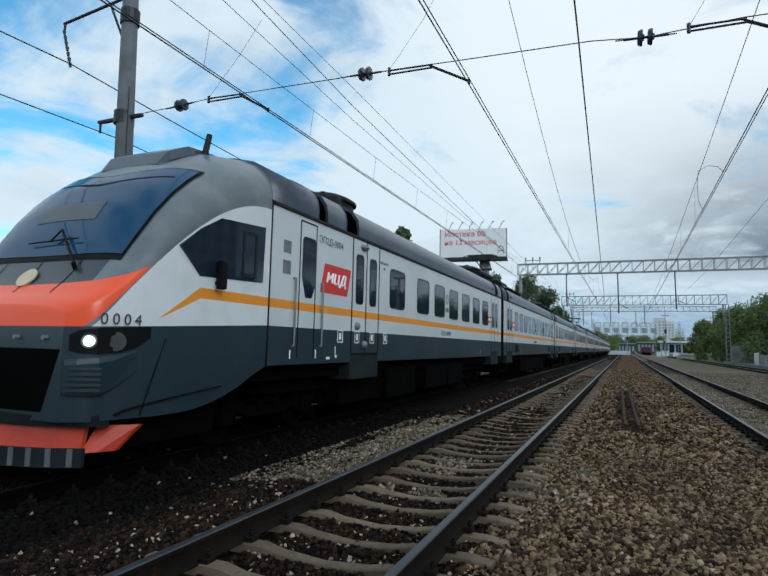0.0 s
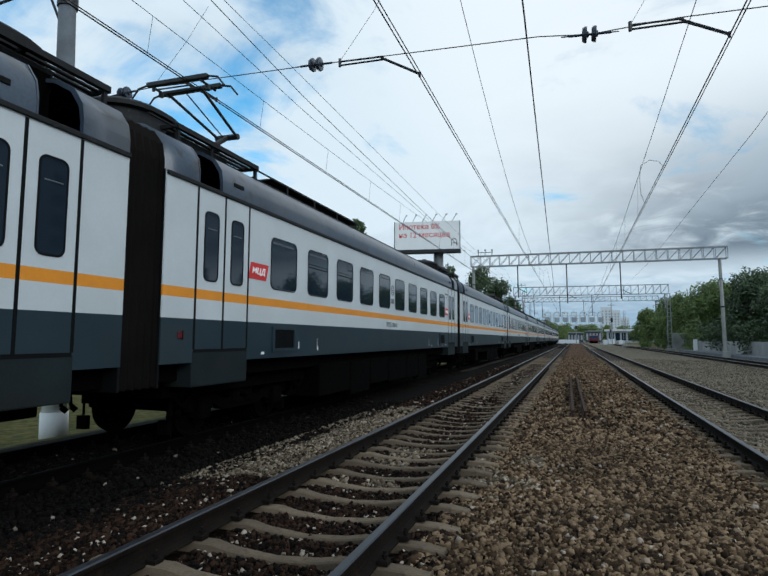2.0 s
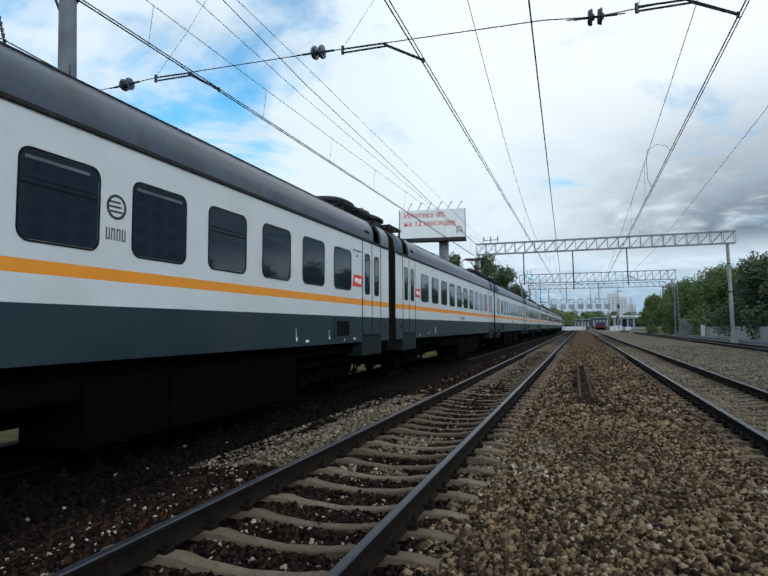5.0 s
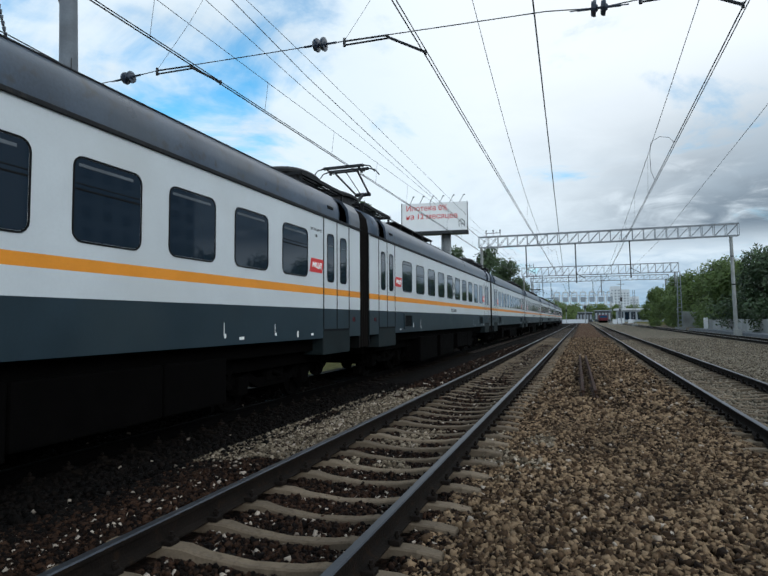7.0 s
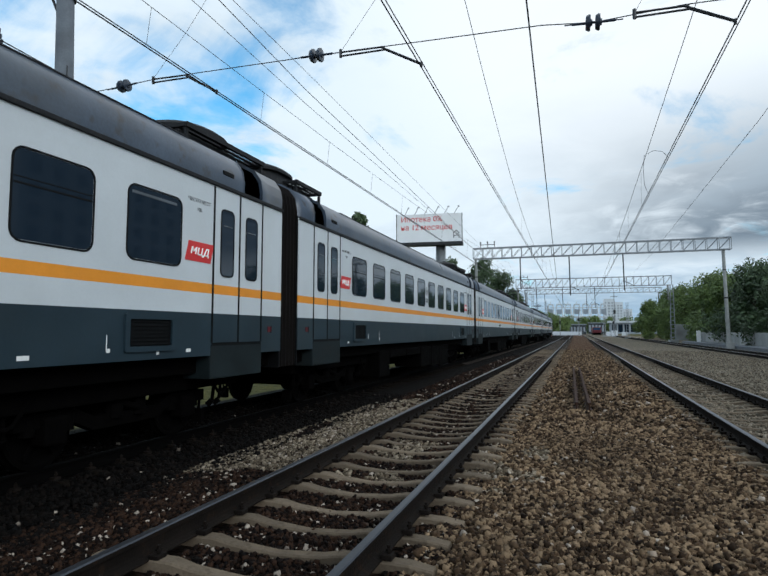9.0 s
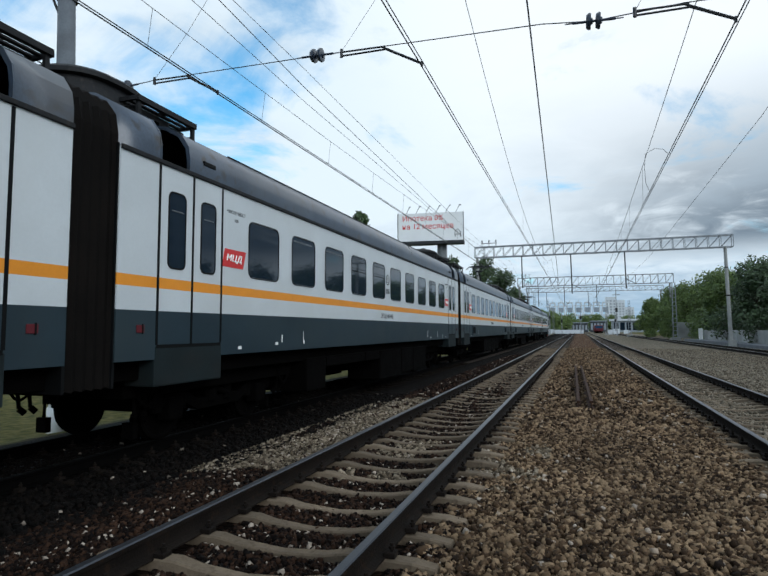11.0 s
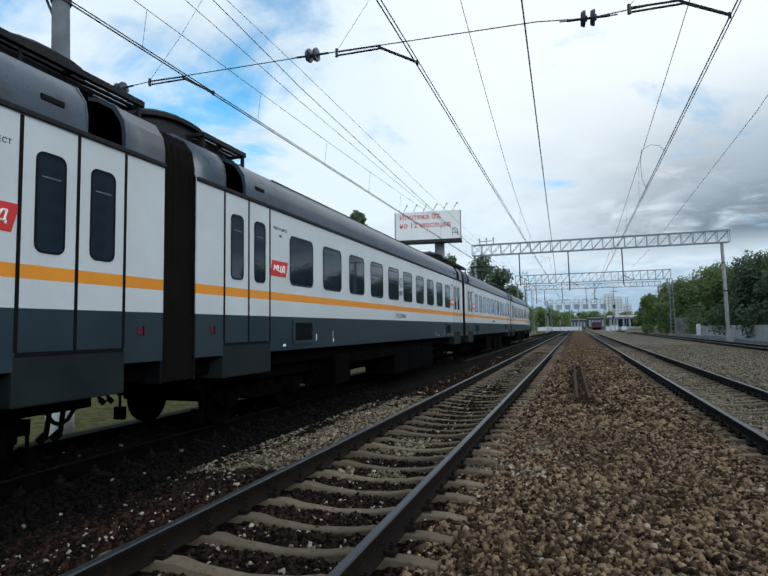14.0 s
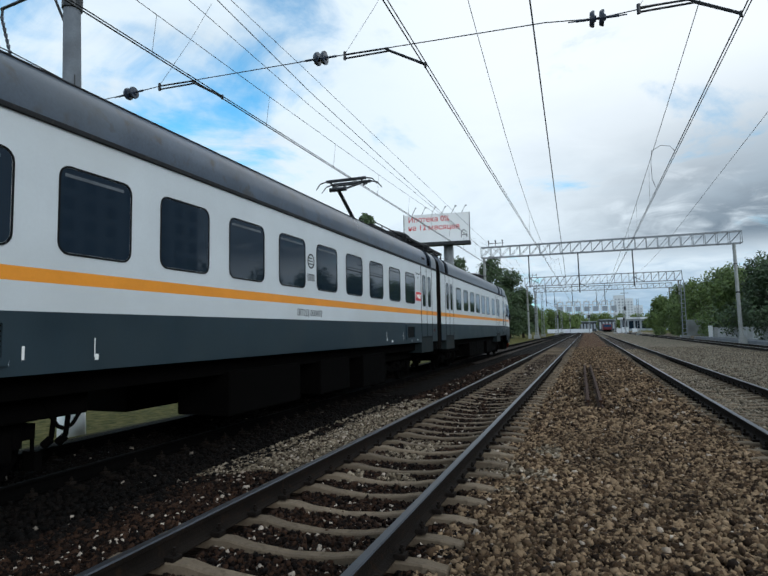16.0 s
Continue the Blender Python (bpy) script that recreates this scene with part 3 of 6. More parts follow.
scatter("ballast_stones", "brown broken-stone ballast further along the tracks", 24000, (0.1, 3.9), (10.5, 55), (0.03, 0.06), M["ballast"], brown_bed, 2, 1.7)
scatter("grit_stones", "grey dusty ballast of the outer running track", 14000, (3.6, 6.4), (4.5, 50), (0.026, 0.05), M["grit"], on_bed, 6, 1.5)
scatter("pale_ballast_stones", "heap of fresh pale crushed stone beside the rail", 15000, (-3.5, -1.72), (6.3, 14.0), (0.018, 0.038), M["pale_ballast"],
        lambda x, y: on_bed(x, y) and heap(x, y), 3)
scatter("pale_ballast_stones", "pale dusty stones spilled round the sleepers", 4200, (-1.5, 1.05), (6.2, 8.8), (0.020, 0.042), M["pale_ballast"],
        lambda x, y: on_bed(x, y) and heap(x, y), 4)
scatter("grit_stones", "grey grit strip between the tracks and the siding", 12000, (6.2, 12.2), (10, 55), (0.02, 0.04), M["grit"], on_bed, 5, 1.6)


def loose_rails():
    for dx, rot in ((0.0, 0.0), (0.255, 0.12)):
        bm = B()
        rail_mesh(bm, 0, 0, 0, 12.5)
        ob = part("loose_rail", bm, M["loose_rail"])
        ob.matrix_basis = pose(1.42 + dx, 12.95, -0.03, 0, 0, 0.55 + rot)
        tagged(ob, "rusty spare rail lying on the ballast", "rail", "spare rails")


loose_rails()


# ---------------------------------------------------------------- overhead line
def wire(name, pts, r, label, cat="wire", group="overhead wires", parent=None):
    cu = bpy.data.curves.new(name, "CURVE")
    cu.dimensions, cu.bevel_depth, cu.bevel_resolution = "3D", r, 1
    sp = cu.splines.new("POLY")
    sp.points.add(len(pts) - 1)
    for p, q in zip(sp.points, pts):
        p.co = (*q, 1)
    tmp = bpy.data.objects.new(name, cu)
    scene.collection.objects.link(tmp)
    me = bpy.data.meshes.new_from_object(tmp.evaluated_get(bpy.context.evaluated_depsgraph_get()))
    bpy.data.objects.remove(tmp)
    bpy.data.curves.remove(cu)
    me.name = name
    me.materials.clear()
    me.materials.append(M["wire"])
    ob = new(name, me)
    if parent:
        ob.parent = parent
    else:
        tagged(ob, label, cat, group)
    return ob


def sag(a, b, drop, n=14):
    a, b = Vector(a), Vector(b)
    return [tuple(a.lerp(b, i / n) - Vector((0, 0, drop * 4 * (i / n) * (1 - i / n)))) for i in range(n + 1)]


YS = 9.755                                   # the cross-span
CONTACT = {"train": (-5.53, 6.42), "near": (-1.14, 6.33), "right": (3.89, 6.24)}
for key, (x, z) in CONTACT.items():
    far = {"train": -5.35, "near": -1.05, "right": 4.05}[key]
    wire("contact_wire", [(x - 0.25, -45, z), (x, YS, z), (far, 62, z), (x, 118, z), (far, 400, z)], 0.012, "grooved copper contact wire over the track")
    mz, md = {"train": (8.58, 1.7), "near": (11.05, 2.8), "right": (8.37, 0.25)}[key]
    zf = 8.9 if key != "right" else 6.7
    mess = sag((x + 0.1, YS - 60, mz), (x + 0.05, YS, mz), md) + sag((x + 0.05, YS, mz), (far, 62, zf), md)[1:] + sag((far, 62, zf), (x, 118, 8.9), 1.6)[1:] + sag((x, 118, 8.9), (far, 200, 8.5), 1.6)[1:]
    if key == "train":
        mess = sag((x, -40, 8.7), (far, 62, 8.9), 1.68, 24) + sag((far, 62, 8.9), (x, 118, 8.9), 1.6)[1:] + sag((x, 118, 8.9), (far, 200, 8.5), 1.6)[1:]
    wire("contact_wire", [(x - 0.19, -45, z), (x + 0.055, YS, z + 0.01), (far + 0.055, 62, z), (x + 0.055, 118, z)], 0.010, "grooved copper contact wire over the track")
    wire("messenger_wire", mess, 0.006 if key == "train" else 0.009, "stranded messenger wire sagging above the contact wire")
    for k in range(-1, 9):
        y = 7.74 + k * 3.77 if key == "train" else YS + 1.65 + k * 6.1
        for (ax, ay, az), (bx, by, bz) in zip(mess, mess[1:]):
            if ay <= y <= by and az + (bz - az) * (y - ay) / (by - ay) - z < 1.7:
                t = (y - ay) / (by - ay)
                cxw = x + (far - x) * (y - YS) / (62 - YS)
                wire("dropper", [(cxw, y, z), (ax + (bx - ax) * t, y, az + (bz - az) * t)], 0.004, "thin dropper between the overhead wires", "dropper", "droppers")
wire("feeder_wire", sag((-11.72, -40, 8.6), (-11.72, YS, 8.57), 0.6) + sag((-11.72, YS, 8.57), (-11.2, 62, 8.9), 0.8)[1:], 0.016, "thick feeder cable on the mast bracket")
wire("feeder_wire", sag((-9.83, -40, 6.5), (-9.83, YS, 6.33), 0.5) + sag((-9.83, YS, 6.33), (-9.7, 62, 6.6), 0.7)[1:], 0.012, "feeder cable along the masts")
wire("feeder_wire", [(-5.0, -30, 8.6), (-5.0, 3.0, 7.66), (-5.0, 8.2, 7.46), (-5.0, 12.7, 7.31), (-5.0, 62, 6.75), (-5.6, 160, 7.0)], 0.006, "thin cable running beside the messenger wire")
wire("feeder_wire", [(-5.0, -30, 9.6), (-5.0, 3.0, 8.35), (-5.0, 9.05, 7.92), (-5.0, 12.7, 7.68), (-5.0, 36, 7.0), (-5.0, 62, 7.3)], 0.009, "thin cable running beside the messenger wire")
wire("feeder_wire", [(-5.0, -30, 8.7), (-5.0, 3.0, 8.24), (-5.0, 12.7, 8.16), (-5.0, 36, 7.75), (-5.0, 62, 7.6)], 0.006, "thin cable running beside the messenger wire")
wire("feeder_wire", [(1.02, -10, 8.5), (0.66, 11.6, 8.0), (-0.33, 62, 6.16)], 0.017, "thick dark feeder cable crossing the tracks")
wire("feeder_wire", [(6.9, 6, 9.0), (7.8, 22.8, 9.0), (8.6, 62, 9.0), (9.0, 118, 9.6)], 0.010, "thin cable slanting over the outer tracks")


for _p in ([(3.92, 21.3, 6.25), (3.90, 22.1, 6.75), (3.90, 22.3, 7.4), (3.94, 22.2, 7.86)], [(3.94, 22.2, 7.84), (3.99, 20.2, 7.42), (3.98, 18.2, 6.78), (3.91, 16.9, 6.26)]):
    wire("jumper_cable", _p, 0.008, "bent jumper cable tying messenger and contact wire", "cable", "jumper cables")


def insulator():
    bm = B()
    rod(bm, (-0.34, 0, 0), (0.34, 0, 0), 0.022, 8)
    for s in (-0.075, 0.075):
        lofted(bm, [[(s * 1 + dx, r * math.cos(a), r * math.sin(a)) for a in [i * 2 * math.pi / 16 for i in range(16)]]
                    for dx, r in ((-0.05, 0.05), (-0.045, 0.11), (0.0, 0.135), (0.03, 0.13), (0.035, 0.06), (0.06, 0.045))])
    rod(bm, (-0.46, 0, 0), (-0.34, 0, 0), 0.012, 6)
    rod(bm, (0.34, 0, 0), (0.46, 0, 0), 0.012, 6)
    return bm


def cross_span():
    pts = [(-9.4, 6.87), (-7.93, 6.90), (-7.11, 6.94), (-3.23, 6.85), (1.0, 6.71), (1.84, 6.61), (3.2, 6.66), (8.5, 6.5), (14.6, 6.4)]
    wire("cross_span_wire", [(x, YS, z) for x, z in pts], 0.009, "thin cross-span wire holding the steady arms")
    base = None
    for x, z, tilt in ((-7.93, 6.90, -3), (-3.23, 6.85, 2), (1.84, 6.61, 3)):
        m = pose(x, YS, z, 0, tilt, 0)
        if base is None:
            base = part("disc_insulator", insulator(), M["insulator"], smooth=False)
            base.matrix_basis = m
            tagged(base, "dark double-disc insulator on the cross-span wire", "insulator", "cross-span insulators")
        else:
            copy_thing(base, m)
    arm = None
    for x0, z0, tip in ((-7.11, 6.94, (-5.51, 6.42)), (-2.69, 6.83, (-1.12, 6.33)), (2.50, 6.66, (3.89, 6.24))):
        bm = B()
        dx, dz = tip[0] - x0, tip[1] - z0
        for o in (0.0, 0.075):
            rod(bm, (0, 0, -o), (dx * 0.55, 0, dz * 0.06 - o * 0.8), 0.018, 8)
        rod(bm, (dx * 0.5, 0, dz * 0.05), (dx, 0, dz + 0.03), 0.02, 8)
        rod(bm, (dx * 0.55, 0, dz * 0.06 - 0.06), (dx, 0, dz + 0.01), 0.014, 8)
        rod(bm, (-0.03, 0, 0.06), (-0.03, 0, -0.10), 0.03, 8)
        rod(bm, (dx, 0, dz + 0.06), (dx, 0, dz - 0.03), 0.025, 8)
        ob = part("steady_arm", bm, M["steel_dark"])
        ob.matrix_basis = pose(x0, YS, z0)
        tagged(ob, "dark steel steady arm gripping the contact wire", "steady arm", "steady arms")
        wire("tie_wire", [(x0, YS, z0 + 0.05), (x0 + 0.55, YS + 0.3, z0 + 1.1), (x0 + 0.95, YS + 0.5, 8.9)], 0.004, "thin tie from the steady arm upwards", "wire")


cross_span()


def left_mast():
    mast = tagged(new("catenary_mast"), "tall grey round concrete mast with a steel bracket", "mast")
    mast.location, mast.scale = (-9.66, YS, -0.83), (1.049, 1.049, 1.049)
    bm = B()
    rod(bm, (0.22, 0, 0), (-0.18, 0, 12.6), 0.228, 20, 0.165)
    part("pole", bm, M["mast"], mast, smooth=True)
    bm = B()
    rod(bm, (0.22, 0, -0.1), (0.20, 0, 0.62), 0.275, 20, 0.27)
    rod(bm, (0.20, 0, 0.60), (0.18, 0, 1.45), 0.24, 20, 0.235)
    part("footing", bm, M["white_mark"], mast, "pale whitewashed footing", smooth=True)
    bm = B()
    rod(bm, (-0.1, 0, 10.35), (-2.35, 0, 10.1), 0.035, 8)
    rod(bm, (-0.1, 0, 8.95), (-0.75, 0, 10.25), 0.03, 8)
    rod(bm, (-2.3, 0, 10.1), (-2.32, 0, 9.9), 0.03, 8)
    part("bracket", bm, M["steel_dark"], mast, "dark steel bracket")
    bm = B()
    for i in range(7):
        rod(bm, (-2.32 + 0.05 * i, 0, 9.9 - 0.15 * i), (-2.30 + 0.05 * i, 0, 9.8 - 0.15 * i), 0.045, 8, 0.03)
    part("insulator_string", bm, M["insulator"], mast)
    bm = B()
    box(bm, -0.85, 0.50, -0.05, 0.05, 7.28, 7.34)
    rod(bm, (-0.05, 0, 7.15), (-0.05, 0, 7.45), 0.225, 16)
    rod(bm, (-0.8, 0, 7.3), (-0.8, 0, 7.05), 0.03, 6)
    part("clamp", bm, M["steel_dark"], mast, "dark steel clamp")
    bm = B()
    rod(bm, (-0.08, 0, 9.6), (-0.08, 0, 9.95), 0.215, 16)
    part("collar", bm, M["steel_dark"], mast)
    bm = B()
    rod(bm, (0.30, -0.1, 0), (0.16, -0.1, 8), 0.012, 6)
    part("earth_wire", bm, M["wire"], mast)


left_mast()


def truss(bm, x0, x1, z0, z1, w, bays, r=0.05):
    dx = (x1 - x0) / bays
    for y in (-w, w):
        for z in (z0, z1):
            box(bm, x0, x1, y - r, y + r, z - r, z + r)
        for i in range(bays + 1):
            box(bm, x0 + i * dx - r * 0.6, x0 + i * dx + r * 0.6, y - r * 0.6, y + r * 0.6, z0, z1)
        for i in range(bays):
            rod(bm, (x0 + i * dx, y, z0), (x0 + (i + 1) * dx, y, z1), r * 0.6, 4)
    for i in range(bays + 1):
        for z in (z0, z1):
            rod(bm, (x0 + i * dx, -w, z), (x0 + i * dx, w, z), r * 0.6, 4)


def gantry(y, x0, x1, zb, zt, bays, hangers, posts, r):
    g = tagged(new("catenary_gantry"), "galvanised lattice portal beam on concrete posts over the tracks", "gantry", "gantries")
    g.location = (0, y, 0)
    bm = B()
    truss(bm, x0, x1, zb, zt, 0.35, bays, r)
    part("lattice_beam", bm, M["pale_steel"], g)
    for px in posts:
        bm = B()
        h = zb + 0.05
        rod(bm, (px - 0.1, 0, -0.3), (px - 0.25, 0, h), 0.19, 12, 0.145)
        box(bm, px - 0.32, px + 0.32, -0.32, 0.32, -0.4, 0.45, 0.05)
        part("post", bm, M["wall"], g, "pale round concrete post")
        bm = B()
        rod(bm, (px - 0.175, 0, h * 0.49), (px - 0.175, 0, h * 0.505), 0.185, 12)
        part("band", bm, M["steel_dark"], g)
        bm = B()
        rod(bm, (px - 0.22, 0, h * 0.78), (px - 0.22, 0, h * 0.79), 0.175, 12)
        part("band", bm, M["steel_dark"], g)
    for hx, hz in hangers:
        bm = B()
        rod(bm, (hx, 0, zb), (hx + 0.06, 0, hz), 0.06, 8)
        rod(bm, (hx, 0, hz + 1.0), (hx + 0.9, 0, hz + 0.5), 0.03, 6)
        part("hanger", bm, M["steel_dark"], g)
    bm = B()
    for i in range(3):
        rod(bm, (x0 + 0.8 + i * 0.75, 0, zt), (x0 + 0.8 + i * 0.75, 0, zt + 0.75), 0.035, 6)
        rod(bm, (x0 + 0.8 + i * 0.75, 0, zt + 0.55), (x0 + 0.8 + i * 0.75, 0, zt + 0.75), 0.07, 8)
    box(bm, x0 + 0.7, x0 + 2.4, -0.03, 0.03, zt + 0.38, zt + 0.44)
    part("insulator_rack", bm, M["steel_dark"], g)
    return g


gantry(62, -9.1, 15.7, 9.35, 10.5, 24, ((-4.1, 5.9), (0.9, 5.2), (6.1, 5.6)), (-8.6, 15.3), 0.045)
gantry(118, -10.0, 18.6, 10.15, 11.9, 22, ((-6, 6), (-1, 6), (5, 6)), (-9.4, 18.2), 0.05)
gantry(150, -11.0, 21.0, 10.9, 12.0, 24, ((-6, 7), (4, 7)), (-10.4, 20.6), 0.05)


def lattice_mast(x, y, h):
    m = tagged(new("lattice_mast"), "narrow galvanised lattice mast beside the siding", "mast", "lattice masts")
    m.location = (x, y, 0.0)
    bm = B()
    for s in (-0.3, 0.3):
        for t in (-0.2, 0.2):
            rod(bm, (s, t, -0.3), (s * 0.6, t * 0.7, h), 0.045, 4)
    n = int(h / 0.6)
    for i in range(n):
        k = 1 - 0.4 * i / n
        box(bm, -0.3 * k, 0.3 * k, -0.2, -0.15, i * 0.6, i * 0.6 + 0.09)
    part("lattice", bm, M["pale_steel"], m)
    bm = B()
    box(bm, -0.6, 0.6, -0.5, 0.5, -0.4, 0.25, 0.04)
    part("footing", bm, M["wall"], m)


lattice_mast(14.8, 92, 8.3)
lattice_mast(12.5, 140, 8.0)
lattice_mast(9.8, 190, 8.0)
for _x, _y in ((-8.0, 118), (-9.0, 150), (-7.4, 185), (-8.0, 240)):
    lattice_mast(_x, _y, 11.0)


# ---------------------------------------------------------------- billboard
def billboard():
    b = tagged(new("billboard"), "large white advertising billboard with red words on a steel column", "billboard")
    b.matrix_basis = pose(-24.9, 105, -0.7, 0, 0, 7)
    W, Z0, Z1 = 6.25, 19.2, 24.6
    bm = B()
    box(bm, -W, W, -0.25, -0.12, Z0, Z1)
    part("sheet", bm, M["board_white"], b)
    bm = B()
    box(bm, -W - 0.15, -W, -0.3, 0.9, Z0 - 0.3, Z1 + 0.1)
    box(bm, W, W + 0.08, -0.3, 0.5, Z0 - 0.2, Z1)
    box(bm, -W, W, -0.1, 0.4, Z0, Z1)
    part("back_frame", bm, M["steel_dark"], b)
    bm = B()
    box(bm, -W - 0.2, W + 0.2, -1.3, 0.9, Z0 - 0.75, Z0 - 0.2)
    box(bm, -W - 0.4, -W + 1.2, -1.4, 0.9, Z0 - 1.0, Z0 - 0.5)
    part("catwalk", bm, M["steel_dark"], b, "dark steel catwalk")
    bm = B()
    rod(bm, (2.1, 0.9, 0), (2.1, 0.9, Z0 - 0.5), 0.95, 16)
    part("column", bm, M["galvanised"], b, smooth=True)
    for i in range(6):
        bm = B()
        x = -W + 1.6 + i * 1.9
        rod(bm, (x, -0.2, Z1), (x + 0.9, -1.8, Z1 + 1.0), 0.05, 6)
        rod(bm, (x + 0.85, -1.7, Z1 + 1.0), (x + 1.05, -2.0, Z1 + 0.92), 0.11, 6)
        part("floodlight", bm, M["steel_dark"], b)
    face = lambda x, z: Matrix.Translation((x, -0.262, z)) @ Matrix.Rotation(radians(90), 4, "X")
    tagged(words("lettering", "Ипотека 0%", 1.45, M["red"], b, face(-W + 0.75, Z1 - 1.45), bold=0.007), kind="stuff")
    tagged(words("lettering", "на 12 месяцев", 1.45, M["red"], b, face(-W + 0.75, Z1 - 3.05), bold=0.007), kind="stuff")
    bm = B()
    for p, q in (((4.6, 1.5), (5.2, 2.1)), ((5.2, 2.1), (5.8, 1.5)), ((4.7, 1.4), (4.7, 0.6)), ((5.7, 1.4), (5.7, 0.6)), ((4.8, 1.1), (5.6, 1.1))):
        rod(bm, (p[0], -0.26, Z0 + p[1]), (q[0], -0.26, Z0 + q[1]), 0.06, 4)
    part("emblem", bm, M["black_mark"], b)


billboard()


# ---------------------------------------------------------------- trees
def tree(x, y, z, h, r, mat, seed, leaves=3500, leaf=0.3, low=0.15):
    rng = random.Random(seed)
    t = tagged(new("tree"), "leafy green deciduous tree by the railway" if mat == "leaf" else "dark green broad tree behind the railway", "tree", "trackside trees")
    t.location = (x, y, z)
    bm = B()
    rod(bm, (0, 0, -0.3), (0.1, 0, h * 0.55), 0.05 * h * 0.6, 8, 0.02 * h * 0.5)
    clumps = []
    for i in range(16):
        a, k = rng.uniform(0, 6.283), i / 15
        zz = h * (low + (0.93 - low) * k)
        rr = r * (0.35 + 0.65 * math.sin(math.pi * min(1, 0.25 + 0.72 * k))) * rng.uniform(0.35, 0.95)
        c = Vector((rr * math.cos(a), rr * math.sin(a), zz))
        rod(bm, (0.05, 0, min(h * 0.5, zz * 0.75)), c, 0.012 * h * 0.5, 5, 0.01)
        clumps.append((c, r * rng.uniform(0.30, 0.52)))
    clumps.append((Vector((0, 0, h * 0.85)), r * 0.5))
    clumps.append((Vector((0, 0, h * 0.55)), r * 0.7))
    part("trunk", bm, M["bark"], t)
    vs, fs = [], []
    tot = sum(c[1] ** 2 for c in clumps)
    for c, cr in clumps:
        for _ in range(int(leaves * cr ** 2 / tot)):
            d = Vector((rng.gauss(0, 1), rng.gauss(0, 1), rng.gauss(0, 1))).normalized()
            p = c + d * cr * rng.uniform(0.55, 1.12) * (0.85 + 0.4 * noise.noise(d * 2.3 + c))
            u = Vector((rng.gauss(0, 1), rng.gauss(0, 1), rng.gauss(0, 1))).normalized()
            w = u.orthogonal().normalized()
            s = leaf * rng.uniform(0.5, 1.2)
            k = len(vs)
            vs += [p - u * s, p + w * s * 0.55, p + u * s, p - w * s * 0.55]
            fs.append((k, k + 1, k + 2, k + 3))
    me = bpy.data.meshes.new("crown")
    me.from_pydata(vs, [], fs)
    me.materials.append(M[mat])
    ob = new("crown", me)
    ob.parent = t
    return t


for i, (x, y, h, r, mat) in enumerate(((21.5, 62, 7.4, 4.0, "leaf_dark"), (24.5, 68, 9.4, 4.6, "leaf_dark"), (20.6, 74, 9.0, 4.2, "leaf_dark"), (23.6, 82, 9.6, 4.4, "leaf_dark"),
                                       (20.2, 88, 9.0, 4.2, "leaf"), (21.8, 98, 9.6, 4.2, "leaf"), (19.0, 108, 9.0, 4.0, "leaf"), (18.3, 120, 8.6, 3.6, "leaf"),
                                       (16.8, 133, 7.8, 3.2, "leaf"), (29, 76, 10.0, 4.6, "leaf_dark"), (27.5, 60, 8.5, 4.4, "leaf_dark"), (31, 92, 10.5, 5, "leaf_dark"))):
    tree(x, y, 0.0, h, r, mat, 30 + i, 11000, 0.21, 0.08)
for i, (x, y, h, r) in enumerate(((-27.0, 128, 18.8, 5.4), (-20.5, 136, 19.2, 5.6), (-17.0, 146, 17.0, 4.6), (-33, 140, 18, 6), (-14.8, 158, 13, 4.2))):
    tree(x, y, -0.7, h, r, "leaf_dark", 60 + i, 8000, 0.34, 0.15)
for i, (x, y, h, r) in enumerate(((-37.2, 100, 25.8, 3.4), (-42.0, 102, 25.0, 4.2), (-47, 104, 22, 4.0))):
    tree(x, y, -0.7, h, r, "leaf_dark", 80 + i, 3200, 0.45, 0.3)
for i, (x, y, h, r) in enumerate(((-9.5, 275, 9.6, 4.6), (-14.5, 282, 10.8, 4.8), (-5.0, 290, 8.0, 4.2), (-19, 272, 11.0, 5), (-25, 270, 12, 5.5), (0.5, 325, 6.5, 4.2), (-30, 262, 13, 5.5), (-12, 376, 11.5, 6), (-4, 372, 10.5, 6), (5, 380, 10, 6), (13, 374, 10.5, 6), (21, 378, 10, 6), (30, 372, 9, 6), (38, 380, 10, 6))):
    tree(x, y, -0.5, h, r, "leaf", 90 + i, 2600, 0.5, 0.1)


# Trees added out of view to darken what the train windows mirror.
for i, (x, y, h, r) in enumerate(((27, 46, 8, 4.4), (25, 36, 7, 4.2), (29, 26, 8, 4.4), (28, 15, 7.5, 4.2), (31, 4, 8, 4.4))):
    tree(x, y, 0.0, h, r, "leaf_dark", 120 + i, 2600, 0.42, 0.05)


# Hidden trees added so the far cars' windows mirror less sky.
for i, (x, y, h, r) in enumerate(((35, 150, 12, 6), (38, 185, 12, 6), (41, 225, 13, 6.5), (45, 270, 13, 6.5), (33, 118, 11, 5.5), (50, 320, 14, 7))):
    tree(x, y, 0.0, h, r, "leaf_dark", 140 + i, 3000, 0.5, 0.05)


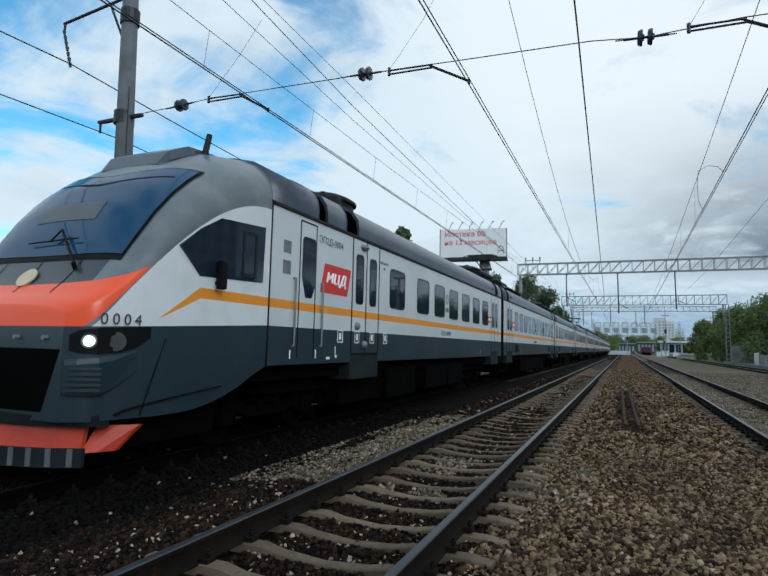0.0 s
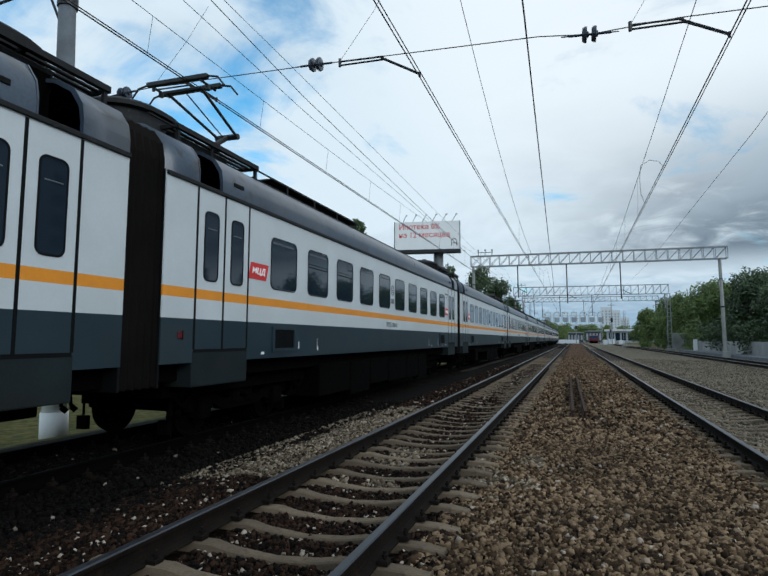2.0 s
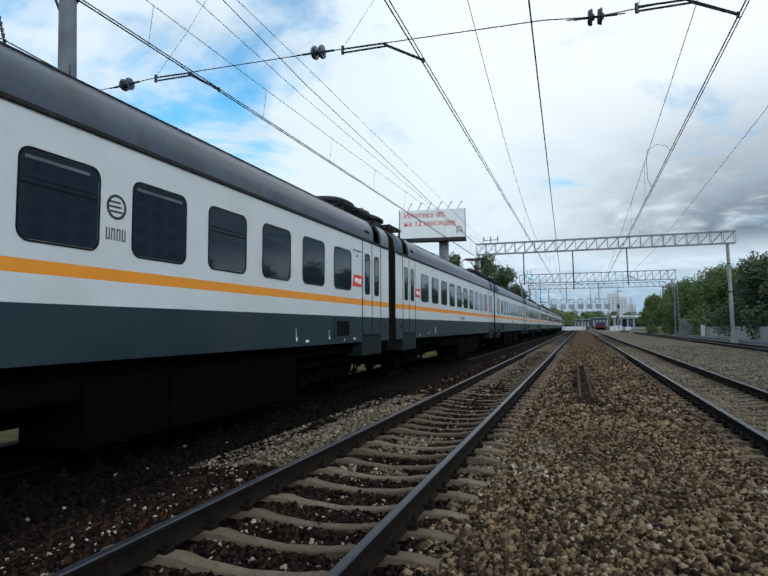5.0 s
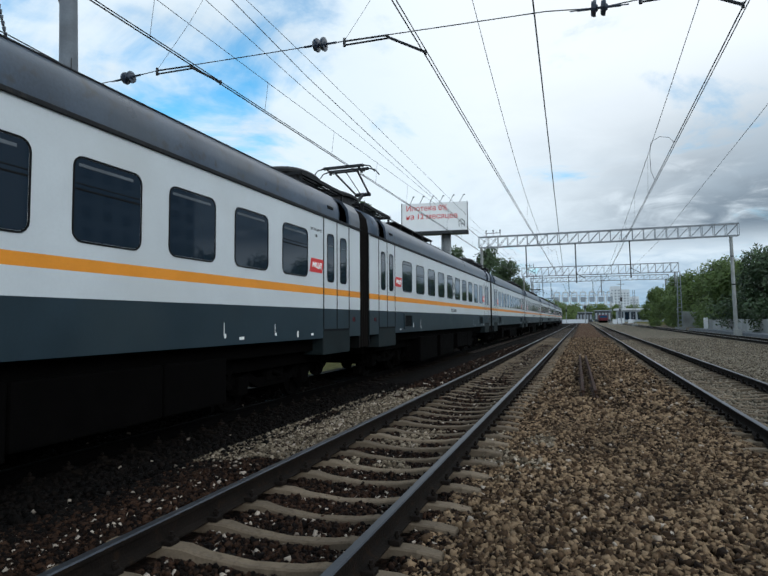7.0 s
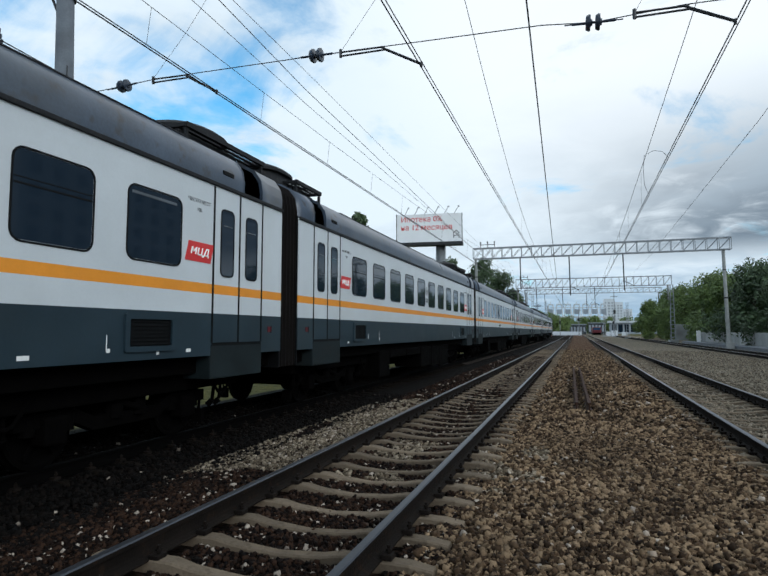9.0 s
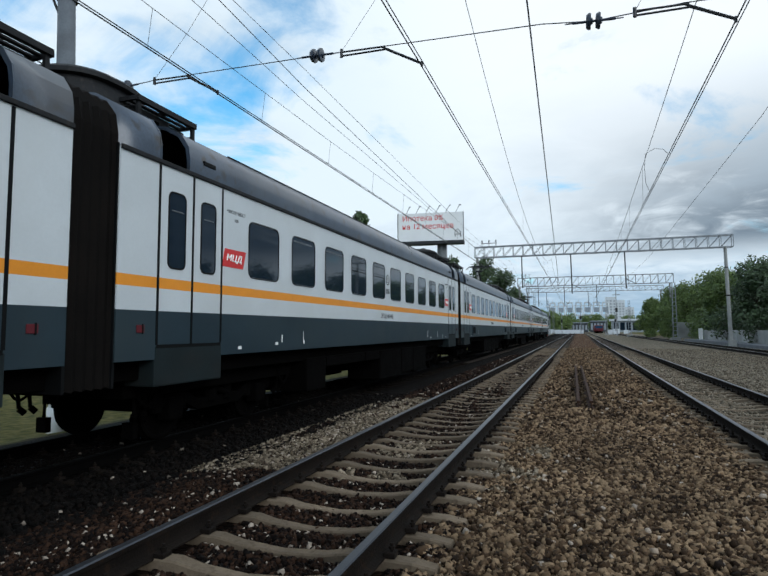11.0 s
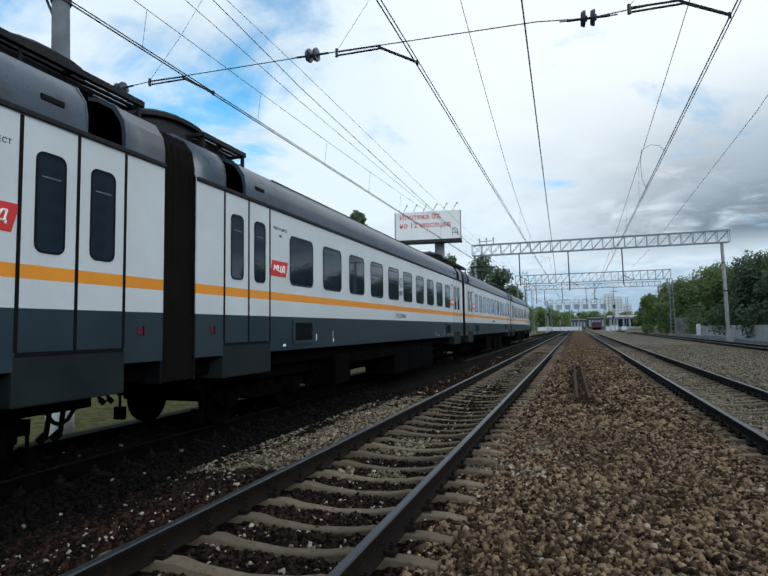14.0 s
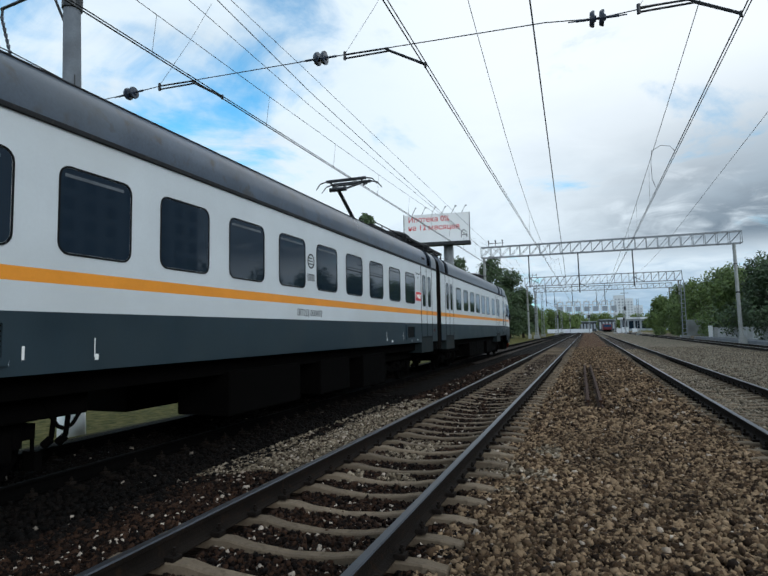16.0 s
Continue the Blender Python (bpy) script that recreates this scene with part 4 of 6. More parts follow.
def flats():
    f = tagged(new("apartment_block"), "long grey panel block of flats mirrored in the train windows", "building")
    f.location = (62, 0, 0)
    bm = B()
    box(bm, 0, 14, 56, 92, 0, 33)
    part("wall", bm, M["far_grey"], f)
    for k in range(10):
        bm = B()
        for j in range(9):
            y = 57.5 + j * 4
            box(bm, -0.12, 0.05, y, y + 1.8, 2 + k * 3.1, 3.7 + k * 3.1)
        tagged(part("window_row", bm, M["mast"], f), kind="stuff")


flats()


# ---------------------------------------------------------------- far end of the tracks
def low_wall():
    bm = B()
    box(bm, 17.3, 17.55, -40, 86, -0.3, 1.35)
    tagged(part("trackside_wall", bm, M["wall"]), "low pale concrete wall beside the siding", "wall", kind="structure")
    bm = B()
    box(bm, 15.6, 17.3, 20, 90, -0.4, 0.10, 0.02)
    tagged(part("low_platform", bm, M["mast"]), "low concrete strip along the siding", "platform", kind="structure")
    bm = B()
    box(bm, 16.55, 17.0, 84.6, 85.0, 0.05, 1.55, 0.03)
    tagged(part("marker_post", bm, M["white_mark"]), "short white marker post by the siding", "post")
    bm = B()
    box(bm, 16.8, 20.5, 104, 104.3, 0, 2.6, 0.03)
    tagged(part("fence_panel", bm, M["wall"]), "weathered grey concrete fence panel under the trees", "fence")


low_wall()


def far_end():
    # viaduct with pale frames, low platform buildings, towers and a wooded hill
    v = tagged(new("station_overpass"), "pale distant overpass with a row of roof frames", "overpass")
    v.location = (0, 395, 0)
    bm = B()
    box(bm, -19, 24, -2, 2, 10.2, 11.2)
    part("deck", bm, M["far_white"], v)
    for i in range(7):
        x = -14.5 + i * 5.5
        bm = B()
        rod(bm, (x - 2.3, 0, 11.2), (x - 1.5, 0, 19.0), 0.42, 6)
        rod(bm, (x + 2.3, 0, 11.2), (x + 1.5, 0, 19.0), 0.42, 6)
        box(bm, x - 1.9, x + 1.9, -1, 1, 18.6, 19.4)
        rod(bm, (x, 0, 19.4), (x, 0, 21.0), 0.5, 6, 0.15)
        part("roof_frame", bm, M["far_white"], v)
        bm = B()
        box(bm, x - 1.5, x + 1.5, -0.6, 0.6, 12.6, 15.8)
        part("panel", bm, M["far_grey"], v)
        bm = B()
        box(bm, x - 0.5, x + 0.5, -0.6, 0.6, 0, 10.2)
        part("pier", bm, M["far_white"], v)
    bm = B()
    box(bm, -19, 24, -0.2, 0.2, 16.6, 17.2)
    part("rail_band", bm, M["far_white"], v)
    t = tagged(new("tower_block"), "pale distant high-rise block of flats", "building", "distant blocks")
    t.location = (33, 620, -3)
    bm = B()
    box(bm, -4.7, 5.2, -6, 6, 0, 37)
    part("wall", bm, M["far_white"], t)
    for k in range(11):
        bm = B()
        for j in range(3):
            box(bm, -3.9 + j * 3.2, -2.3 + j * 3.2, -6.1, -5.9, 3 + k * 2.9, 4.5 + k * 2.9)
        tagged(part("window_row", bm, M["far_grey"], t), kind="stuff")
    t2 = copy_thing(t, pose(46, 690, -3))
    t3 = copy_thing(t, pose(58, 720, -10))
    t3["label"] = "low pale distant block of flats"
    for x, w, h, y in ((24, 14, 5.5, 300), (40, 16, 5.0, 310)):
        s = tagged(new("station_building"), "low dark glazed station building with a pale roof", "building", "station buildings")
        s.location = (x, y, 0)
        bm = B()
        box(bm, -w / 2, w / 2, -4, 4, 0, h)
        part("wall", bm, M["far_grey"], s)
        bm = B()
        box(bm, -w / 2 - 1, w / 2 + 1, -5, 5, h, h + 0.9)
        part("roof", bm, M["far_white"], s)
        for j in range(5):
            bm = B()
            box(bm, -w / 2 + 0.8 + j * w / 5, -w / 2 + w / 5 + j * w / 5, -4.1, -3.9, 1, h - 0.8)
            part("window", bm, M["glass"], s)
    bm = B()
    box(bm, -14, 3.5, 246, 246.4, -0.3, 1.3)
    tagged(part("white_fence", bm, M["far_white"]), "white barrier across the end of the tracks", "fence")
    for x0, x1, y, h, n in ((-3.0, 6.0, 300, 4.6, 6), (7.5, 15.5, 318, 5.6, 5)):
        d = tagged(new("dark_shed"), "dark low trackside shed with a pale roof edge", "building", "trackside sheds")
        d.location = (x0, y, 0)
        w = x1 - x0
        bm = B()
        box(bm, 0, w, 0, 6, 0, h)
        part("wall", bm, M["shed"], d)
        bm = B()
        box(bm, -0.4, w + 0.4, -0.4, 6.4, h, h + 0.35)
        part("roof", bm, M["far_grey"], d)
        for j in range(n):
            bm = B()
            box(bm, 0.3 + j * w / n, 0.3 + (j + 0.55) * w / n, -0.08, 0.0, 1.2, h - 1.0)
            part("window", bm, M["far_grey"], d)
    for x, y, h, w in ((-10.5, 240, 1.5, 2.6), (-6.8, 243, 1.1, 1.8), (10.9, 205, 1.3, 1.4), (13.6, 225, 1.7, 2.2), (16.4, 214, 1.2, 1.8), (12.3, 198, 0.9, 0.8)):
        bm = B()
        box(bm, x, x + w, y, y + 1.2, -0.3, h, 0.08)
        tagged(part("relay_cabinet", bm, M["far_white"]), "pale trackside equipment cabinet far down the line", "cabinet", "relay cabinets")
    for x, y, h in ((2.3, 205, 9.5), (11.0, 160, 11.5), (13.8, 215, 7.5), (-4.5, 230, 8.0), (-7.8, 205, 10.0)):
        m = tagged(new("signal_mast"), "slim pale mast with a cross arm far down the line", "mast", "far masts")
        m.location = (x, y, 0)
        bm = B()
        rod(bm, (0, 0, -0.3), (0, 0, h), 0.14, 8, 0.09)
        part("pole", bm, M["pale_steel"], m)
        bm = B()
        box(bm, -0.9, 0.9, -0.06, 0.06, h - 1.1, h - 0.95)
        part("cross_arm", bm, M["pale_steel"], m)
        bm = B()
        box(bm, -0.28, 0.28, -0.25, 0.1, h * 0.52, h * 0.52 + 1.1, 0.05)
        part("signal_head", bm, M["steel_dark"], m)
    r = tagged(new("standing_train"), "red and dark train standing far down the tracks", "train")
    r.location = (8.9, 232, 0)
    bm = B()
    box(bm, -1.6, 1.6, 0, 20, 0.8, 3.0, 0.3)
    part("body", bm, M["dull_red"], r)
    bm = B()
    box(bm, -1.3, 1.3, -0.06, 0.0, 1.9, 2.7, 0.02)
    part("windscreen", bm, M["windscreen"], r)
    bm = B()
    box(bm, -1.4, 1.4, 0.5, 19.5, 0.0, 0.8)
    part("underframe", bm, M["underframe"], r)
    xs = [i * 40 for i in range(-60, 61)]
    bm = B()
    top = [bm.verts.new((x, 1500 + abs(x) * 0.05, 26 + 14 * noise.noise(Vector((x * 0.004, 2.0, 0))) + 5 * noise.noise(Vector((x * 0.02, 5, 0))))) for x in xs]
    back = [bm.verts.new((x, 1900, -5)) for x in xs]
    bot = [bm.verts.new((x, 1480, -5)) for x in xs]
    for i in range(len(xs) - 1):
        bm.faces.new((bot[i], bot[i + 1], top[i + 1], top[i]))
        bm.faces.new((top[i], top[i + 1], back[i + 1], back[i]))
    tagged(part("wooded_hill", bm, M["far_hill"], smooth=True), "hazy wooded rise on the horizon", "hill", kind="structure")


far_end()


# ---------------------------------------------------------------- the train
HW = 1.755                                  # half width of a car
SKIRT, GREY_TOP, WHITE_TOP = 1.32, 1.98, 4.06
PITCH, GAP = 22.06, 0.72
ROOF = [(1.755, 4.06), (1.755, 4.28), (1.72, 4.47), (1.58, 4.67), (1.32, 4.81), (0.9, 4.91), (0.45, 4.96), (0.0, 4.98)]


def side_panel(y0, y1, openings, sgn=1):
    """The outer wall of one side: rows of colour, with the windows cut out. openings: (y0, y1, z0, z1)."""
    bm = B()
    openings = [(o[0] + 0.05, o[1] - 0.05, o[2] + 0.05, o[3] - 0.05) for o in openings]
    zs = sorted({SKIRT, GREY_TOP, 2.29, 2.44, WHITE_TOP, *(z for o in openings for z in o[2:])})
    ys = sorted({y0, y1, *(y for o in openings for y in o[:2])})
    grid = {(i, k, d): bm.verts.new((sgn * (HW - 0.05 * d), y, z)) for i, y in enumerate(ys) for k, z in enumerate(zs) for d in (0, 1)}

    def hole(i, k):
        if not (0 <= i < len(ys) - 1 and 0 <= k < len(zs) - 1):
            return True
        y, z = (ys[i] + ys[i + 1]) / 2, (zs[k] + zs[k + 1]) / 2
        return any(o[0] < y < o[1] and o[2] < z < o[3] for o in openings)

    for i in range(len(ys) - 1):
        for k in range(len(zs) - 1):
            if hole(i, k):
                continue
            z = (zs[k] + zs[k + 1]) / 2
            mi = 1 if z < GREY_TOP else 2 if 2.29 < z < 2.44 else 0
            for d in (0, 1):
                f = bm.faces.new([grid[a] for a in ((i, k, d), (i + 1, k, d), (i + 1, k + 1, d), (i, k + 1, d))])
                f.material_index = mi
            for di, dk, a, b in ((-1, 0, (i, k), (i, k + 1)), (1, 0, (i + 1, k), (i + 1, k + 1)), (0, -1, (i, k), (i + 1, k)), (0, 1, (i, k + 1), (i + 1, k + 1))):
                if hole(i + di, k + dk):
                    bm.faces.new([grid[q] for q in ((*a, 0), (*b, 0), (*b, 1), (*a, 1))]).material_index = mi
    for v in [v for v in bm.verts if not v.link_faces]:
        bm.verts.remove(v)
    bmesh.ops.recalc_face_normals(bm, faces=bm.faces)
    return bm


def window_bm(w, h, vent):
    """Pane and rubber frame round the origin, on the +x side."""
    pane = B()
    plate(pane, rounded(w - 0.04, h - 0.04, 0.11), HW - 0.045, HW + 0.003)
    fr = B()
    ring_frame(fr, rounded(w + 0.012, h + 0.012, 0.14), rounded(w - 0.03, h - 0.03, 0.12), HW - 0.03, HW + 0.010)
    if vent:
        box(fr, HW - 0.02, HW + 0.006, -w / 2 + 0.03, w / 2 - 0.03, h * 0.10, h * 0.10 + 0.022)
        box(fr, HW - 0.02, HW + 0.006, -w / 2 + 0.03, w / 2 - 0.03, h * 0.17, h * 0.17 + 0.012)
    return pane, fr


RECESS = (0.74, 1.36)                       # distance of the roof openings from a car's end


def roof_bm(y0, y1, recesses=()):
    """Roof skin, open at the shoulders where the ventilation recesses lie."""
    bm = B()
    prof = ROOF + [(-x, z) for x, z in ROOF[-2::-1]]
    st = sorted({y0 + (y1 - y0) * i / 12 for i in range(13)} | {v for r in recesses for v in r})
    vs = [[bm.verts.new((x, y, z)) for x, z in prof] for y in st]
    n = len(prof)
    for (ya, a), (yb, b) in zip(zip(st, vs), zip(st[1:], vs[1:])):
        open_here = any(r[0] - 1e-6 < (ya + yb) / 2 < r[1] + 1e-6 for r in recesses)
        for i in range(n - 1):
            if open_here and (0 <= i < 5 or n - 6 <= i < n - 1):
                continue
            bm.faces.new((a[i], a[i + 1], b[i + 1], b[i])).material_index = int(3 <= i < n - 4)
    bm.faces.new(vs[0])
    bm.faces.new(vs[-1][::-1])
    bmesh.ops.recalc_face_normals(bm, faces=bm.faces)
    return bm


def recess_liner(parent, ya, yb):
    """Black back and cheeks inside one roof opening, with the bent lips of the sheet round it."""
    for sx in (-1, 1):
        bm = B()
        box(bm, sx * 0.55, sx * 1.12, ya - 0.05, yb + 0.05, 4.08, 4.93)
        box(bm, sx * 1.10, sx * 1.73, ya - 0.02, yb + 0.02, 4.04, 4.10)
        for k in range(3):
            rod(bm, (sx * 1.15, ya + 0.1 + k * 0.2, 4.1), (sx * 1.15, ya + 0.1 + k * 0.2, 4.8), 0.03, 6)
        rec = part("roof_recess", bm, M["underframe"], parent, "black ventilation recess in the roof shoulder")
        for y in (ya, yb):
            bm = B()
            rim = ROOF[0:6]
            lofted(bm, [[(sx * (x + 0.006), y - 0.012, z + 0.006), (sx * (x + 0.006), y + 0.012, z + 0.006), (sx * (x - 0.05), y + 0.012, z - 0.03), (sx * (x - 0.05), y - 0.012, z - 0.03)] for x, z in rim])
            part("recess_lip", bm, M["roof_paint"], rec, "bent edge of the roof sheet")


def logo(parent, y, z, w=0.66, ratio=0.50, sgn=1):
    """Slanted red sign with three white block shapes."""
    bm = B()
    h = w * ratio
    plate(bm, [(y - w / 2, z - h / 2), (y + w * 0.38, z - h / 2), (y + w / 2, z + h / 2), (y - w * 0.38, z + h / 2)], sgn * (HW + 0.001), sgn * (HW + 0.006))
    s = part("line_sign", bm, M["red"], parent, "slanted red sign with white block marks")
    bm = B()
    k = 0.25
    for j, shape in enumerate((((0, 0, 0, 1), (0, 1, .5, .35), (.5, .35, 1, 1), (1, 1, 1, 0)), ((0, 1, 0, 0), (0, 0, 1.1, 0), (.85, 0, .85, 1), (1.1, 0, 1.1, -.3)),
                               ((0, 0, .3, 1), (.3, 1, .8, 1), (.8, 1, .8, 0), (-.1, 0, 1, 0), (-.1, 0, -.1, -.3), (1, 0, 1, -.3)))):
        for a, b, c, d in shape:
            u = lambda p, q: (sgn * (HW + 0.010), y + (-0.31 + j * 0.225 + p * 0.15 + 0.04 * q) * w, z + (q - 0.40) * h * 0.35)
            rod(bm, u(a, b), u(c, d), 0.0125 * w / 0.66, 4)
    tagged(part("sign_mark", bm, M["white_mark"], s), kind="stuff")


def small_marks(parent, spots):
    """Little white stencils and label plates along the lower wall."""
    bm = B()
    for y, z, w, h in spots:
        box(bm, HW, HW + 0.004, y - w / 2, y + w / 2, z - h / 2, z + h / 2)
    tagged(part("stencils", bm, M["white_mark"], parent), kind="stuff")


def door_pair(parent, yc, leaf=0.73, sgn=1):
    """Two sliding leaves with tall windows, dark seams and a step box below."""
    seams = B()
    for d in (-leaf, 0, leaf):
        box(seams, sgn * (HW - 0.01), sgn * (HW + 0.006), yc + d - 0.022, yc + d + 0.022, 1.52, 4.02)
    box(seams, sgn * (HW - 0.01), sgn * (HW + 0.006), yc - leaf, yc + leaf, 1.47, 1.52)
    part("door_seams", seams, M["rubber"], parent)
    for d in (-leaf / 2, leaf / 2):
        door = B()
        ya, yb = yc + d - leaf / 2 + 0.025, yc + d + leaf / 2 - 0.025
        xo, xi = sgn * (HW + 0.003), sgn * (HW - 0.03)
        rows = [[door.verts.new(p) for p in ((xo, ya, z), (xo, yb, z), (xi, yb, z), (xi, ya, z))] for z in (1.53, 1.98, 2.29, 2.44, 4.0)]
        for k, mi in enumerate((1, 0, 2, 0)):
            for q in range(4):
                door.faces.new((rows[k][q], rows[k][(q + 1) % 4], rows[k + 1][(q + 1) % 4], rows[k + 1][q])).material_index = mi
        bmesh.ops.recalc_face_normals(door, faces=door.faces)
        leaf_ob = part("door", door, [M["white_paint"], M["grey_paint"], M["orange_paint"]], parent)
        pane = B()
        plate(pane, [(yc + d + a, 3.14 + b) for a, b in rounded(0.35, 1.08, 0.08)], sgn * (HW - 0.01), sgn * (HW + 0.008))
        part("pane", pane, M["glass"], leaf_ob)
        fr = B()
        ring_frame(fr, [(yc + d + a, 3.14 + b) for a, b in rounded(0.385, 1.115, 0.10)], [(yc + d + a, 3.14 + b) for a, b in rounded(0.34, 1.07, 0.08)], sgn * HW, sgn * (HW + 0.013))
        part("window_frame", fr, M["rubber"], leaf_ob)
        # Thin pale bar on the outer face of the pane.
        bar = B()
        rod(bar, (sgn * (HW + 0.006), yc + d - 0.12, 3.42), (sgn * (HW + 0.006), yc + d + 0.12, 3.42), 0.010, 6)
        part("grab_bar", bar, M["galvanised"], leaf_ob, "pale bar across the door window")
    step = B()
    box(step, sgn * (HW - 0.5), sgn * (HW + 0.004), yc - leaf - 0.03, yc + leaf + 0.03, 0.95, 1.5, 0.02)
    part("step_box", step, M["grimy_skirt"], parent)


def wheelset_bm():
    bm = B()
    for s in (-1, 1):
        ring = lambda r, x: [(x, r * math.cos(a), r * math.sin(a)) for a in [i * 2 * math.pi / 28 for i in range(28)]]
        lofted(bm, [ring(0.475, s * 0.80), ring(0.475, s * 0.86), ring(0.43, s * 0.865), ring(0.40, s * 0.84), ring(0.14, s * 0.83), ring(0.12, s * 0.90), ring(0.06, s * 0.91)])
        lofted(bm, [ring(0.50, s * 0.745), ring(0.50, s * 0.77), ring(0.475, s * 0.80)])
        for i in range(6):
            a = i * math.pi / 3
            rod(bm, (s * 0.85, 0.16 * math.cos(a), 0.16 * math.sin(a)), (s * 0.85, 0.38 * math.cos(a), 0.38 * math.sin(a)), 0.03, 5)
    rod(bm, (-0.8, 0, 0), (0.8, 0, 0), 0.08, 12)
    return bm


WHEELS = []


def bogie(parent, yc, wheel_src=[None]):
    fr = B()
    for s in (-1, 1):
        lofted(fr, [[(s * 0.98 + dx, yc + y, z + dz) for dx, dz in ((-0.09, -0.09), (0.09, -0.09), (0.09, 0.09), (-0.09, 0.09))]
                    for y, z in ((-1.75, 0.62), (-0.9, 0.62), (-0.6, 0.48), (0.6, 0.48), (0.9, 0.62), (1.75, 0.62))])
        for w in (-1.25, 1.25):
            box(fr, s * 0.92, s * 1.16, yc + w - 0.16, yc + w + 0.16, 0.32, 0.66, 0.03)
            for q in (-0.28, 0.28):
                rod(fr, (s * 1.0, yc + w + q, 0.45), (s * 1.0, yc + w + q, 0.95), 0.09, 10)
        for q in (-0.22, 0.22):
            rod(fr, (s * 1.02, yc + q, 0.5), (s * 1.02, yc + q, 1.1), 0.13, 10)
        rod(fr, (s * 1.1, yc - 0.9, 0.95), (s * 1.1, yc + 0.3, 0.55), 0.05, 8)
        for q in (-1.9, 1.9):
            rod(fr, (s * 0.95, yc + q * 0.95, 0.62), (s * 0.85, yc + q, 0.22), 0.025, 6)
            box(fr, s * 0.75, s * 0.95, yc + q - 0.05, yc + q + 0.05, 0.12, 0.35)
        for q in (-2.15, -1.95, 1.95, 2.15):
            rod(fr, (s * 1.15, yc + q, 0.95), (s * 1.12, yc + q * 0.985, 0.50), 0.03, 6)
            rod(fr, (s * 1.12, yc + q * 0.985, 0.50), (s * 1.05, yc + q * 0.96, 0.42), 0.05, 6)
        for q in (-2.3, 1.7):
            hose = [(s * 1.25, yc + q + 0.6 * k / 6, 0.95 - 0.34 * math.sin(math.pi * k / 6)) for k in range(7)]
            for pa, pb in zip(hose, hose[1:]):
                rod(fr, pa, pb, 0.025, 6)
    box(fr, -0.95, 0.95, yc - 0.3, yc + 0.3, 0.4, 0.85)
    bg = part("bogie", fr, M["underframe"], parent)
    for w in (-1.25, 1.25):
        # Wheels get the near-black underframe colour too, as shade below the car.
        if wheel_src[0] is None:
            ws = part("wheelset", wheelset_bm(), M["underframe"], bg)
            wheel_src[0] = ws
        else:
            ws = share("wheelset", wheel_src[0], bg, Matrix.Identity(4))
        ws.location = (0, yc + w, 0.475)
        WHEELS.append((ws, yc + w))


